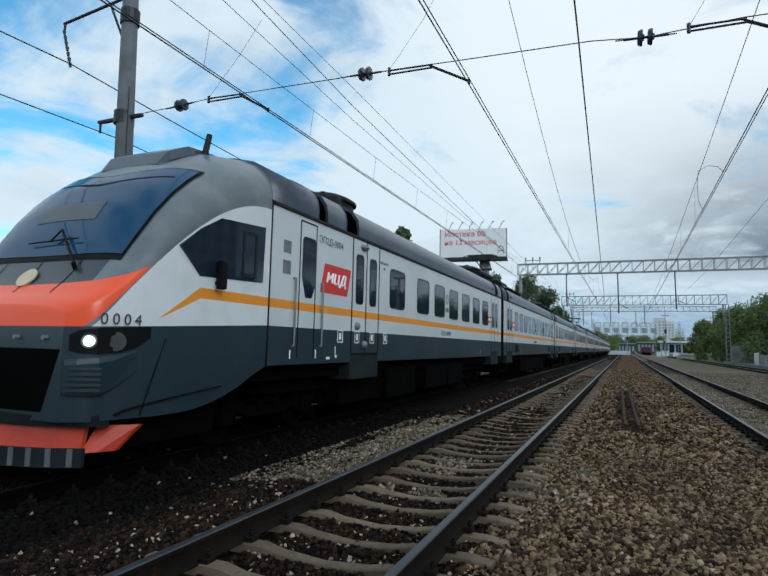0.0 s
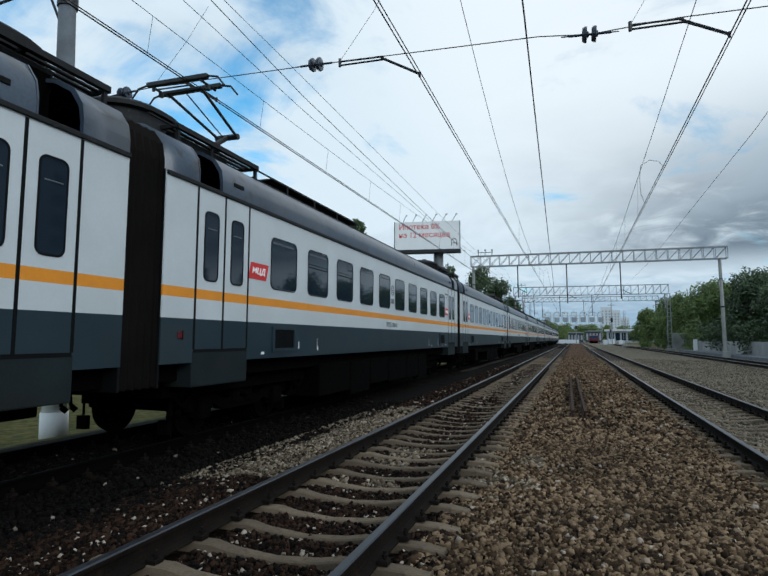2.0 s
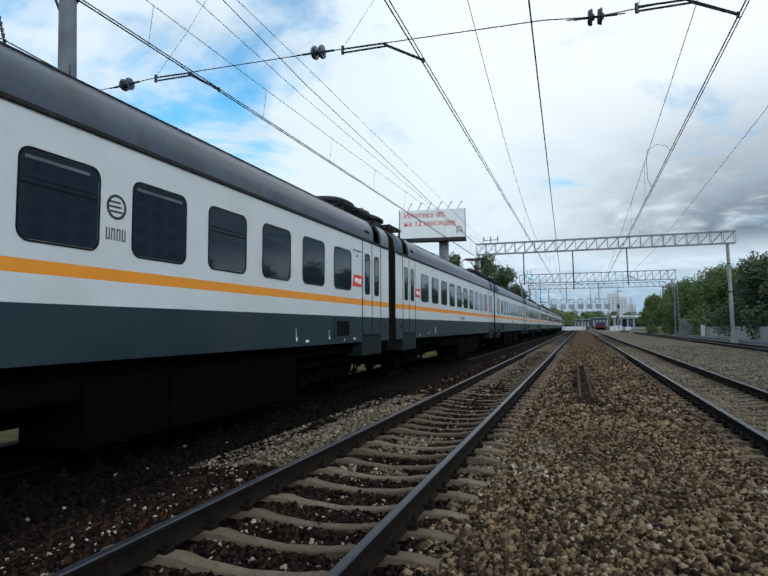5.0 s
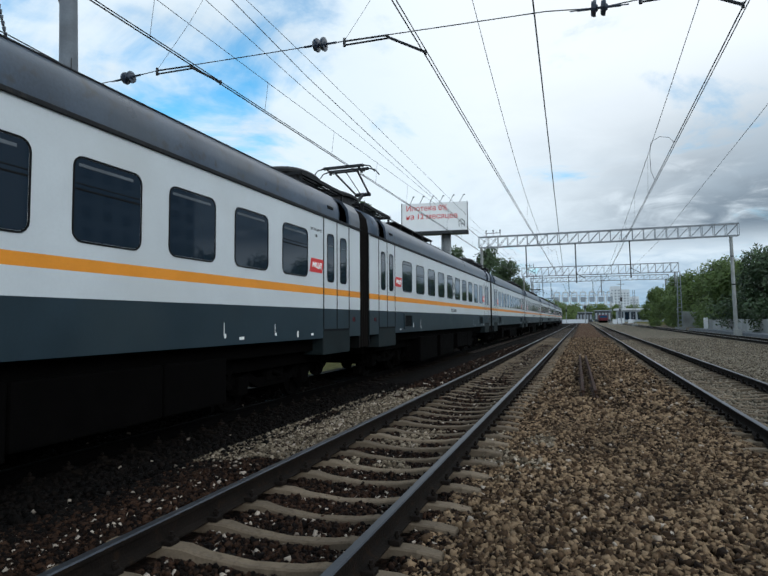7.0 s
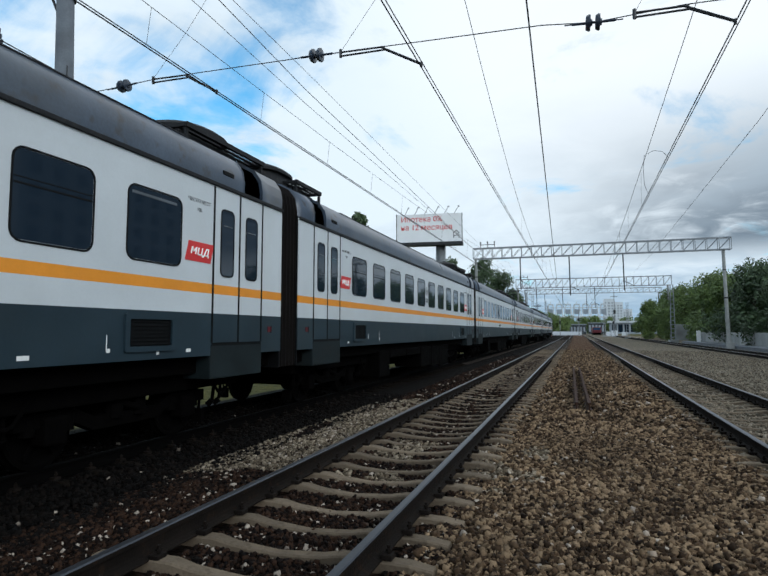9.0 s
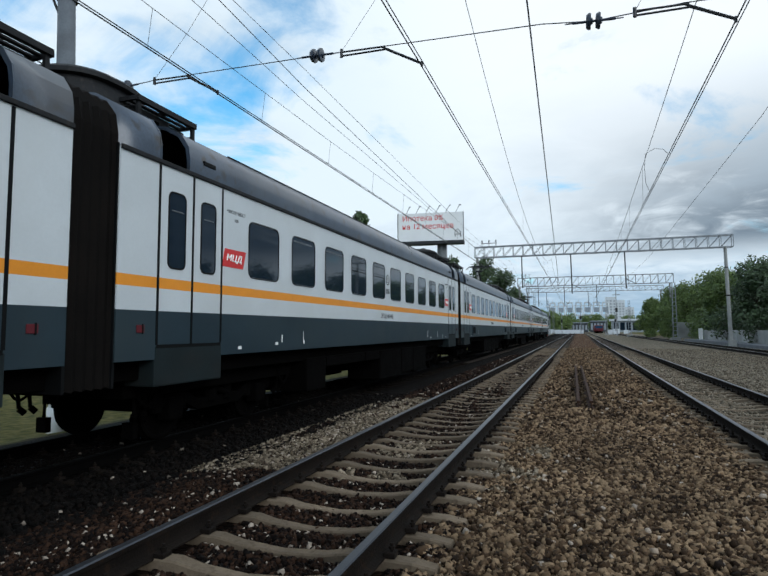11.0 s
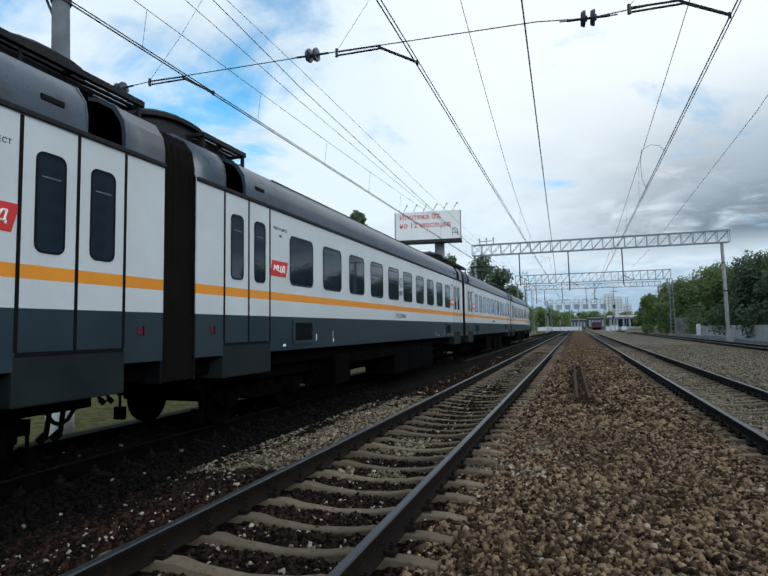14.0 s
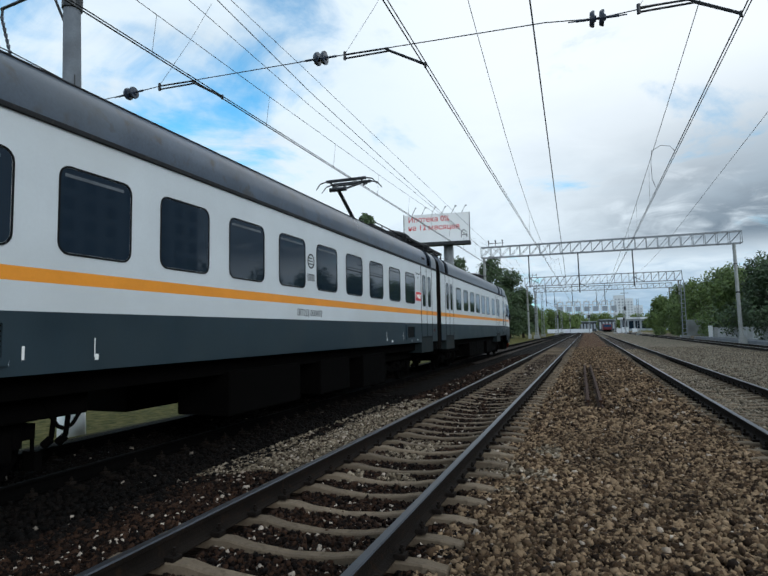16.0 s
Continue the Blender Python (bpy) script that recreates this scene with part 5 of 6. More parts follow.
def end_gear(parent, yd, s, kind, long_deck=False):
    """Roof gear near a car's end at yd; s points into the car."""
    P = lambda d: yd + s * d
    d0, top = {"front": (0.0, 5.50), "rear": (0.30, 5.50), "cab": (2.15, 5.42)}[kind]
    yc, ly, lx = P(d0 + 0.82), 0.80, 0.92
    ring = lambda k, z: [(lx * k * math.copysign(abs(math.cos(a)) ** 0.75, math.cos(a)), yc + ly * k * math.copysign(abs(math.sin(a)) ** 0.75, math.sin(a)), z)
                         for a in [i * 2 * math.pi / 28 for i in range(28)]]
    bm = B()
    lofted(bm, [ring(1.12, 4.7), ring(1.0, top - 0.36), ring(0.98, top - 0.25), ring(1.07, top - 0.235), ring(1.07, top - 0.17), ring(1.0, top - 0.12), ring(0.86, top - 0.065), ring(0.62, top - 0.025), ring(0.3, top)])
    fan = part("air_conditioner", bm, M["roof_gear"], parent, "dark domed air-conditioning unit", smooth=False)
    bm = B()
    rod(bm, (0.35, yc, top - 0.04), (0.35, yc, top + 0.05), 0.10, 10)
    part("cap", bm, M["roof_gear"], fan)
    if kind == "cab":
        bm = B()
        box(bm, 0.3, 1.2, yc - 1.2, yc - 0.9, 4.8, 5.08, 0.05)
        rod(bm, (0.8, yc - 1.1, 5.1), (0.8, yc - 1.1, 5.2), 0.06, 8)
        part("roof_box", bm, M["roof_gear"], parent)
        return
    # grating deck on posts
    a, b, zw = (0.80, 3.25 if long_deck else 2.12, 5.08) if kind == "front" else (-0.12, 2.3, 5.06)
    bm = B()
    for x in (-1.25, 1.25):
        box(bm, x - 0.025, x + 0.025, P(a), P(b), zw - 0.03, zw + 0.05)
    for d in (a, (a + b) / 2, b):
        box(bm, -1.25, 1.25, P(d) - 0.025, P(d) + 0.025, zw - 0.03, zw + 0.03)
    w = part("roof_walkway", bm, M["roof_gear"], parent, "dark grating deck on posts above the roof")
    for x in (-1.17, -1.04, -0.91, -0.78, 0.78, 0.91, 1.04, 1.17):
        bm = B()
        box(bm, x - 0.038, x + 0.038, P(a), P(b), zw + 0.004, zw + 0.03)
        part("slat", bm, M["roof_gear"], w)
    for sx in (-1.22, 1.22):
        for d in (a + 0.06, b - 0.04):
            bm = B()
            box(bm, sx - 0.025, sx + 0.025, P(d) - 0.03, P(d) + 0.03, 4.72, zw)
            part("post", bm, M["roof_gear"], w)
    bm = B()
    box(bm, -1.10, 1.10, P(a + (0.1 if kind == "front" else 0.75)), P(a + (b - a) * 0.66) if kind == "front" else P(b), 4.72, zw - 0.04, 0.03)
    part("equipment_housing", bm, M["roof_gear"], parent, "sooty equipment housing under the grating")
    bm = B()
    rod(bm, (1.2, P(b), zw - 0.16), (-1.2, P(b), zw - 0.16), 0.014, 6)
    part("cross_bar", bm, M["roof_gear"], w)
    for d, q, zq in (((1.95, 0.6, 4.99), (2.7, 0.5, 4.99)) if kind == "rear" else ((1.75, 0.35, 5.0),)):
        bm = B()
        box(bm, -1.05, 1.05, P(d), P(d + q), 4.7, zq, 0.04)
        part("roof_box", bm, M["roof_gear"], parent)
    bm = B()
    box(bm, 1.70, 1.768, P(1.68), P(1.98), 4.27, 4.34, 0.01)
    part("roof_lamp", bm, M["rubber"], parent)


def pantograph(parent, yc, head, kd, kz, base=4.92):
    """A raised single-arm pantograph: low knee, long upper arm, its head on the contact wire."""
    top = CONTACT["train"][1] - ZT + 0.06
    bm = B()
    for x in (-0.6, 0.6):
        rod(bm, (x, yc - 0.9, base + 0.15), (x, yc + 0.9, base + 0.15), 0.04, 8)
        for q in (-0.8, 0.8):
            rod(bm, (x, yc + q, base - 0.05), (x, yc + q, base + 0.15), 0.06, 8)
    for q in (-0.9, 0.9):
        rod(bm, (-0.6, yc + q, base + 0.15), (0.6, yc + q, base + 0.15), 0.04, 8)
    part("pantograph_base", bm, M["roof_gear"], parent)
    bm = B()
    knee = (0, yc + kd, kz)
    rod(bm, (0, yc - 0.45 * kd, base + 0.2), knee, 0.06, 8)
    rod(bm, (-0.28, knee[1], knee[2]), (0.28, knee[1], knee[2]), 0.07, 8)
    for x in (-1, 1):
        rod(bm, (x * 0.24, knee[1], knee[2]), (x * 0.40, yc + head, top - 0.14), 0.032, 6)
    rod(bm, (0, knee[1] - 0.15, knee[2] - 0.05), (0, yc + head, top - 0.14), 0.014, 6)
    rod(bm, (-0.42, yc + head, top - 0.14), (0.42, yc + head, top - 0.14), 0.032, 6)
    part("pantograph_arm", bm, M["steel_dark"], parent)
    bm = B()
    for q in (-0.22, 0.22):
        y = yc + head + q
        box(bm, -0.70, 0.70, y - 0.05, y + 0.05, top - 0.075, top + 0.01, 0.012)
        for x in (-1, 1):
            rod(bm, (x * 0.70, y, top - 0.03), (x * 0.92, y, top - 0.08), 0.022, 6)
            rod(bm, (x * 0.92, y, top - 0.08), (x * 1.08, y, top - 0.27), 0.018, 6)
    for x in (-0.55, 0.55):
        rod(bm, (x, yc + head - 0.24, top - 0.10), (x, yc + head + 0.24, top - 0.10), 0.028, 6)
        rod(bm, (x, yc + head, top - 0.10), (x, yc + head, top - 0.20), 0.05, 8)
    part("pantograph_head", bm, M["steel_dark"], parent)


def under_gear(parent, y0, y1, seed, open_mid=False, first=5.6):
    rng = random.Random(seed)
    bm = B()
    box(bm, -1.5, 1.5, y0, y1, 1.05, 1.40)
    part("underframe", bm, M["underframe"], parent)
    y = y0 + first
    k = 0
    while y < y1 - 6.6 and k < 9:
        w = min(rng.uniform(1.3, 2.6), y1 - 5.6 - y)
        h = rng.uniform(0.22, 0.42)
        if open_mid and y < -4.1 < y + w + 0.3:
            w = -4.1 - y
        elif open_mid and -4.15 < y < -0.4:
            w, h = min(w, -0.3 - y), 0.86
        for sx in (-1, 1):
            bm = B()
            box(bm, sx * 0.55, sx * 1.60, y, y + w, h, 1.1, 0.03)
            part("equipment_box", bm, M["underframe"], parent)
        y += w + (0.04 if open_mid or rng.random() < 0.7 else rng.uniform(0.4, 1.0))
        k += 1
    # Black boxes added over the bogies to fill the dark space there.
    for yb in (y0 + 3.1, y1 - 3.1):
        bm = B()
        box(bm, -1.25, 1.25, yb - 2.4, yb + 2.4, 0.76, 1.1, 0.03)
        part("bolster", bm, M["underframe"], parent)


def gangway(parent, y0, y1):
    bm = B()
    outer = [(-1.71, 1.0), (-1.71, 4.22), (-1.66, 4.48), (-1.5, 4.68), (-1.2, 4.80), (1.2, 4.80), (1.5, 4.68), (1.66, 4.48), (1.71, 4.22), (1.71, 1.0)]
    n = 5
    rings = []
    for i in range(n * 2 + 1):
        y = y0 + (y1 - y0) * i / (n * 2)
        k = 1.0 if i % 2 == 0 else 0.985
        rings.append([(x * k, y, 2.6 + (z - 2.6) * k) for x, z in outer])
    lofted(bm, rings)
    part("gangway_bellows", bm, M["bellows"], parent, "black ribbed gangway bellows")
    bm = B()
    rod(bm, (0, y0, 1.05), (0, y1, 1.05), 0.12, 8)
    part("coupler", bm, M["underframe"], parent)


def plain_side(parent, y0, y1):
    bm = side_panel(y0, y1, [], -1)
    part("far_side_wall", bm, [M["white_paint"], M["grey_paint"], M["orange_paint"]], parent)


def car_end(bm, y):
    box(bm, -HW + 0.02, HW - 0.02, y - 0.02, y + 0.02, 1.0, 4.1)


def seat_text(parent, y, z):
    for text, dy, dz in (("ЧИСЛО МЕСТ", 0.0, 0.0), ("100", 0.21, -0.13)):
        tagged(words("capacity_text", text, 0.08, M["black_mark"], parent, Matrix.Translation((HW + 0.002, y + dy, z + dz)) @ SIDE), kind="stuff")


def roundel(parent, y, z):
    """Operator's emblem: a ring with bars, and four block marks below."""
    bm = B()
    n = 20
    ring_frame(bm, [(y + 0.16 * math.cos(i * 2 * math.pi / n), z + 0.16 * math.sin(i * 2 * math.pi / n)) for i in range(n)],
               [(y + 0.125 * math.cos(i * 2 * math.pi / n), z + 0.125 * math.sin(i * 2 * math.pi / n)) for i in range(n)], HW, HW + 0.004)
    for d in (-0.06, 0.0, 0.06):
        box(bm, HW, HW + 0.004, y - 0.12 - d * 0.3, y + 0.08 - d * 0.3, z + d - 0.012, z + d + 0.012)
    for k in range(4):
        a = y - 0.16 + k * 0.085
        box(bm, HW, HW + 0.004, a, a + 0.016, z - 0.42, z - 0.27)
        box(bm, HW, HW + 0.004, a + 0.045, a + 0.061, z - 0.42, z - 0.27)
        box(bm, HW, HW + 0.004, a, a + 0.061, z - 0.42 + 0.13 * (k % 3 > 0), z - 0.404 + 0.13 * (k % 3 > 0))
    part("operator_emblem", bm, M["black_mark"], parent)


def middle_car(seed, motor=0, grilles=True, front_text=False, gear_from=5.6):
    """An intermediate car; its origin lies in the middle of its coupling pitch, on the rail top."""
    car = tagged(new("train_car"), "white and grey train car with orange stripe" + (" and raised pantograph" if motor else ""), "train car", "cars of the passing train")
    h = PITCH / 2 - GAP / 2
    wins = [((i - 4.5) * 1.592 - 0.53, (i - 4.5) * 1.592 + 0.53, 2.63, 3.63) for i in range(10)]
    part("side_wall", side_panel(-h, h, wins), [M["white_paint"], M["grey_paint"], M["orange_paint"]], car)
    plain_side(car, -h, h)
    recs = [(-h + RECESS[0], -h + RECESS[1]), (h - RECESS[1], h - RECESS[0])]
    part("roof", roof_bm(-h, h, recs), [M["roof_paint"], M["roof_dust"]], car, smooth=True)
    for r in recs:
        recess_liner(car, *r)
    bm = B()
    rod(bm, (1.56, -h + 2.6, 4.69), (1.56, h - 2.6, 4.69), 0.018, 6)
    part("roof_seam", bm, M["roof_gear"], car)
    bm = B()
    box(bm, HW - 0.01, HW + 0.035, -h, h, 4.03, 4.09, 0.01)
    part("gutter", bm, M["roof_gear"], car)
    for s in (-h, h):
        bm = B()
        car_end(bm, s)
        part("end_wall", bm, M["rubber"], car)
    rng = random.Random(seed)
    for i, o in enumerate(wins):
        pane, fr = window_bm(1.06, 1.0, rng.random() < 0.45)
        w = part("window", pane, M["glass"], car)
        w.location = (0, (o[0] + o[1]) / 2, 3.13)
        part("window_frame", fr, M["rubber"], w)
        # Most panes carry a thin pale bar near the top.
        if rng.random() < 0.7:
            bm = B()
            box(bm, HW - 0.03, HW + 0.006, -0.46, 0.46 - 0.1 * rng.random(), 0.375, 0.415, 0.004)
            part("roller_blind", bm, M["glass_mark"], w)
    for s in (-1, 1):
        door_pair(car, s * (h - 1.46))
        logo(car, s * 8.13, 2.905, 0.70, 0.43)
        end_gear(car, s * h, -s, "front" if s < 0 else "rear", bool(motor))
        bogie(car, s * 7.5)
        bm = B()
        box(bm, HW, HW + 0.012, s * (h - 0.42) - 0.07, s * (h - 0.42) + 0.07, 1.685, 1.785, 0.004)
        lamp = part("red_marker", bm, M["dull_red"], car, "small dark red marker lamp")
        bm = B()
        box(bm, HW + 0.010, HW + 0.018, s * (h - 0.42) + 0.025, s * (h - 0.42) + 0.045, 1.67, 1.80)
        part("lamp_guard", bm, M["rubber"], lamp)
    seat_text(car, 7.83, 3.66)
    if front_text:
        seat_text(car, -8.35, 3.66)
    small_marks(car, [(-h + 2.75, 1.42, 0.10, 0.05), (-h + 4.2, 1.55, 0.03, 0.14), (-h + 4.0, 1.46, 0.10, 0.05), (-h + 5.1, 1.58, 0.012, 0.22), (-h + 5.13, 1.47, 0.05, 0.07),
                      (h - 2.75, 1.42, 0.10, 0.05), (h - 4.3, 1.55, 0.012, 0.20), (h - 4.27, 1.46, 0.05, 0.05), (h - 5.4, 1.42, 0.14, 0.05), (h - 5.9, 1.58, 0.012, 0.20), (h - 5.87, 1.47, 0.05, 0.07), (h - 3.4, 1.44, 0.05, 0.12)])
    if grilles:
        for y in (-h + 3.55, h - 3.55):
            bm = B()
            ring_frame(bm, [(y + a, 1.68 + b) for a, b in rounded(0.95, 0.50, 0.03)], [(y + a, 1.68 + b) for a, b in rounded(0.80, 0.36, 0.02)], HW - 0.01, HW + 0.035)
            g = part("grille", bm, M["grey_paint"], car)
            bm = B()
            box(bm, HW - 0.02, HW + 0.002, y - 0.4, y + 0.4, 1.50, 1.86)
            for k in range(7):
                box(bm, HW, HW + 0.018, y - 0.4, y + 0.4, 1.52 + k * 0.05, 1.535 + k * 0.05)
            part("louvres", bm, M["rubber"], g)
    under_gear(car, -h, h, seed, not motor, gear_from)
    gangway(car, h, h + GAP)
    if motor:
        pantograph(car, *((-(h - 3.0), -0.50, 1.0, 6.12) if motor < 0 else (h - 4.0, -0.44, -1.30, 6.20)))
        for k in range(7 if motor < 0 else 0):
            bm = B()
            yk = motor * (h - (4.9 if motor < 0 else 6.6) - k * 0.75)
            box(bm, -0.9, 0.9, yk - 0.35, yk + 0.35, 4.88, 4.99 + 0.02 * (k % 3), 0.02)
            part("resistor_box", bm, M["roof_gear"], car, "sooty resistor box on the roof")
        bm = B()
        for x in (-1.2, 1.2):
            rod(bm, (x, motor * (h - 0.2), 5.07), (x, motor * (h - (9 if motor < 0 else 5.2)), 5.07), 0.02, 6)
            for k in range(6 if motor < 0 else 3):
                rod(bm, (x, motor * (h - 1.8 - 1.4 * k), 4.8), (x, motor * (h - 1.8 - 1.4 * k), 5.08), 0.02, 6)
        if motor > 0:
            box(bm, -1.15, 1.15, h - 5.3, h - 2.2, 4.84, 5.03, 0.03)
        else:
            box(bm, -1.22, 1.22, motor * (h - 3.9), motor * (h - 9.0), 5.04, 5.07)
        part("roof_equipment_deck", bm, M["roof_gear"], car, "dark deck and rails above the roof")
    return car


# the cab: u runs back from the nose
NOSE = 23.3


def cw(u):
    return HW * (1 - 0.30 * max(0.0, 1 - u / 2.3) ** 2.3)


def ck(u):
    """Rounding of the front corners."""
    return 1 - 0.15 * max(0.0, 1 - (u - 0.42) / 0.26) ** 2


def c_top(u):
    pts = ((0.42, 2.10), (0.5, 2.18), (0.62, 2.27), (0.80, 2.46), (1.02, 2.76), (1.2, 3.10), (1.5, 3.60), (1.8, 4.00), (2.1, 4.28), (2.5, 4.58), (3.0, 4.82), (3.7, 4.97))
    for (a, za), (b, zb) in zip(pts, pts[1:]):
        if u <= b:
            return za + (zb - za) * (u - a) / (b - a)
    return 4.97


def c_shoulder(u):
    pts = ((0.42, 1.95), (0.5, 2.04), (0.9, 2.32), (1.2, 2.62), (1.5, 2.95), (2.0, 3.36), (2.6, 3.76), (3.2, 3.99), (3.7, 4.06))
    for (a, za), (b, zb) in zip(pts, pts[1:]):
        if u <= b:
            return za + (zb - za) * (u - a) / (b - a)
    return 4.06


def c_bottom(u):
    return 0.74 if u < 1.5 else 0.74 + 0.58 * min(1, (u - 1.5) / 2.1) ** 2.3


def c_arch(u, a):
    """A point of the cab's upper skin; a from -1 (side) to 1."""
    n = 2.5
    zs, zt = min(c_shoulder(u), c_top(u) - 0.02), c_top(u)
    return (cw(u) * a, u, zs + (zt - zs) * (1 - abs(a) ** n) ** (1 / n))


def livery():
    m = bpy.data.materials.new("cab_livery_paint")
    m.use_nodes = True
    nt = m.node_tree
    N, L = nt.nodes.new, nt.links.new
    b = nt.nodes["Principled BSDF"]
    tc, sep = N("ShaderNodeTexCoord"), N("ShaderNodeSeparateXYZ")
    L(tc.outputs["Object"], sep.inputs[0])
    u, z = sep.outputs[1], sep.outputs[2]

    def f(op, a, bb=0.0, c=0.0):
        n = N("ShaderNodeMath")
        n.operation = op
        for i, v in enumerate((a, bb, c)):
            if isinstance(v, (int, float)):
                n.inputs[i].default_value = v
            else:
                L(v, n.inputs[i])
        return n.outputs[0]

    def pick(fac, a, bb):
        n = N("ShaderNodeMix")
        n.data_type = "RGBA"
        L(fac, n.inputs[0])
        for s, v in ((6, a), (7, bb)):
            if isinstance(v, tuple):
                n.inputs[s].default_value = (*v, 1)
            else:
                L(v, n.inputs[s])
        return n.outputs[2]

    back = f("SUBTRACT", 3.7, u)
    arc = f("MULTIPLY_ADD", f("MULTIPLY", back, back), -0.215, 3.92)
    is_white = f("LESS_THAN", z, arc)
    diag = f("MULTIPLY_ADD", f("SUBTRACT", z, 1.76), 0.88, 0.46)
    is_front = f("LESS_THAN", u, diag)
    is_orange = f("MULTIPLY", is_front, f("LESS_THAN", z, f("MULTIPLY_ADD", u, 0.53, 1.99)))
    is_hood = f("MULTIPLY", f("LESS_THAN", f("ABSOLUTE", sep.outputs[0]), 1.16), f("LESS_THAN", u, 1.6))
    is_low = f("LESS_THAN", z, f("MULTIPLY_ADD", u, 0.045, 1.815))
    mid = f("SUBTRACT", 2.365, f("MULTIPLY", f("MAXIMUM", f("SUBTRACT", 2.05, u), 0.0), 0.58))
    band = f("LESS_THAN", f("ABSOLUTE", f("SUBTRACT", z, mid)), f("MINIMUM", f("MULTIPLY", f("SUBTRACT", u, 1.35), 0.11), 0.075))
    nz = N("ShaderNodeTexNoise")
    nz.inputs["Scale"].default_value, nz.inputs["Detail"].default_value = 2.2, 7
    L(tc.outputs["Object"], nz.inputs["Vector"])
    g = N("ShaderNodeMapRange")
    L(nz.outputs["Fac"], g.inputs[0])
    g.inputs[1].default_value, g.inputs[2].default_value = 0.45, 0.8
    white = pick(g.outputs[0], (0.70, 0.735, 0.755), (0.61, 0.625, 0.62))
    grey = pick(g.outputs[0], (0.125, 0.15, 0.168), (0.215, 0.235, 0.245))
    low = pick(g.outputs[0], (0.018, 0.034, 0.046), (0.028, 0.042, 0.049))
    col = pick(is_white, grey, pick(band, white, (0.80, 0.30, 0.025)))
    col = pick(is_front, col, grey)
    col = pick(is_hood, col, (0.030, 0.038, 0.050))
    col = pick(is_orange, col, (0.90, 0.095, 0.025))
    col = pick(is_low, col, low)
    L(col, b.inputs["Base Color"])
    b.inputs["Roughness"].default_value = 0.33
    b.inputs["Coat Weight"].default_value = 0.08
    return m


M["livery"] = livery()


def cab(parent, y_off):
    shell = B()
    us = [0.42, 0.425, 0.435, 0.45, 0.475, 0.51, 0.56, 0.62, 0.68, 0.76, 0.84, 0.93, 1.02, 1.12, 1.2, 1.35, 1.5, 1.8, 2.1, 2.4, 2.7, 3.0, 3.35, 3.7]
    rings = []
    for u in us:
        k = ck(u)
        half = [(cw(u) * k * (1 - 0.03 * max(0, (1.5 - z) / 0.8)), u, z) for z in [c_bottom(u) + (c_shoulder(u) - c_bottom(u)) * i / 8 for i in range(8)]]
        top = [c_arch(u, a) for a in (1, 0.99, 0.96, 0.9, 0.8, 0.65, 0.45, 0.22, 0)]
        top = [(x * k, yy, zz) for x, yy, zz in top]
        right = half + top
        left = [(-x, yy, zz) for x, yy, zz in right[-2::-1]]
        rings.append(right + left)
    vs = lofted(shell, rings, close=False, cap=False)
    shell.faces.new(vs[0])
    bmesh.ops.recalc_face_normals(shell, faces=shell.faces)
    ob = part("cab_shell", shell, M["livery"], parent, "moulded cab nose in white, grey and red-orange", smooth=True)
    ob.location = (0, y_off, 0)

    def sub(name, bm, mat, label="", smooth=False):
        o = part(name, bm, mat, ob, label, smooth)
        return o

    # windscreen, following the skin
    bm = B()
    rows = []
    for i in range(15):
        row = []
        for j in range(25):
            a = -0.80 + 1.60 * j / 24
            u0, u1 = 1.03 + 0.08 * abs(a) ** 2, 1.95 + 0.50 * abs(a) ** 1.6
            x, yy, zz = c_arch(u0 + (u1 - u0) * i / 14, a)
            row.append(bm.verts.new((x * 1.008, yy - 0.012, zz + 0.014)))
        rows.append(row)
    for a, b in zip(rows, rows[1:]):
        for j in range(24):
            bm.faces.new((a[j], a[j + 1], b[j + 1], b[j]))
    bmesh.ops.recalc_face_normals(bm, faces=bm.faces)
    ws = sub("windscreen", bm, M["windscreen"], "wide raked blue-black windscreen", True)

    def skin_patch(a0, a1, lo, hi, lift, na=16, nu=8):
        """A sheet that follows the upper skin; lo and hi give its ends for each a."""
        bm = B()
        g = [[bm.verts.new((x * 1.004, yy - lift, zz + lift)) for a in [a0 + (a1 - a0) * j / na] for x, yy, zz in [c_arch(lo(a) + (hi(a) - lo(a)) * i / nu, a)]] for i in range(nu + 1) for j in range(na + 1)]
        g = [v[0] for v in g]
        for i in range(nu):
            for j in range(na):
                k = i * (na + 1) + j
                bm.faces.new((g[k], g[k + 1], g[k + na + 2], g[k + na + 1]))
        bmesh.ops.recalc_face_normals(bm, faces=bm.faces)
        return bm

    part("seal", skin_patch(-0.825, 0.825, lambda a: 0.985 + 0.08 * abs(a) ** 2, lambda a: 1.985 + 0.51 * abs(a) ** 1.6, 0.006, 24, 14), M["rubber"], ws, "black rubber seal", True)
    # Pale patch painted on the glass, standing in for brightness seen in it.
    part("sun_blind", skin_patch(-0.40, 0.28, lambda a: 1.34, lambda a: 1.52, 0.018), M["glass_mark"], ws, "pale patch painted on the glass for brightness in it", True)
    part("seal_strip", skin_patch(-0.62, 0.70, lambda a: 1.76 + 0.42 * abs(a) ** 1.6, lambda a: 1.78 + 0.42 * abs(a) ** 1.6, 0.018), M["rubber"], ws, "dark tint line across the glass", True)
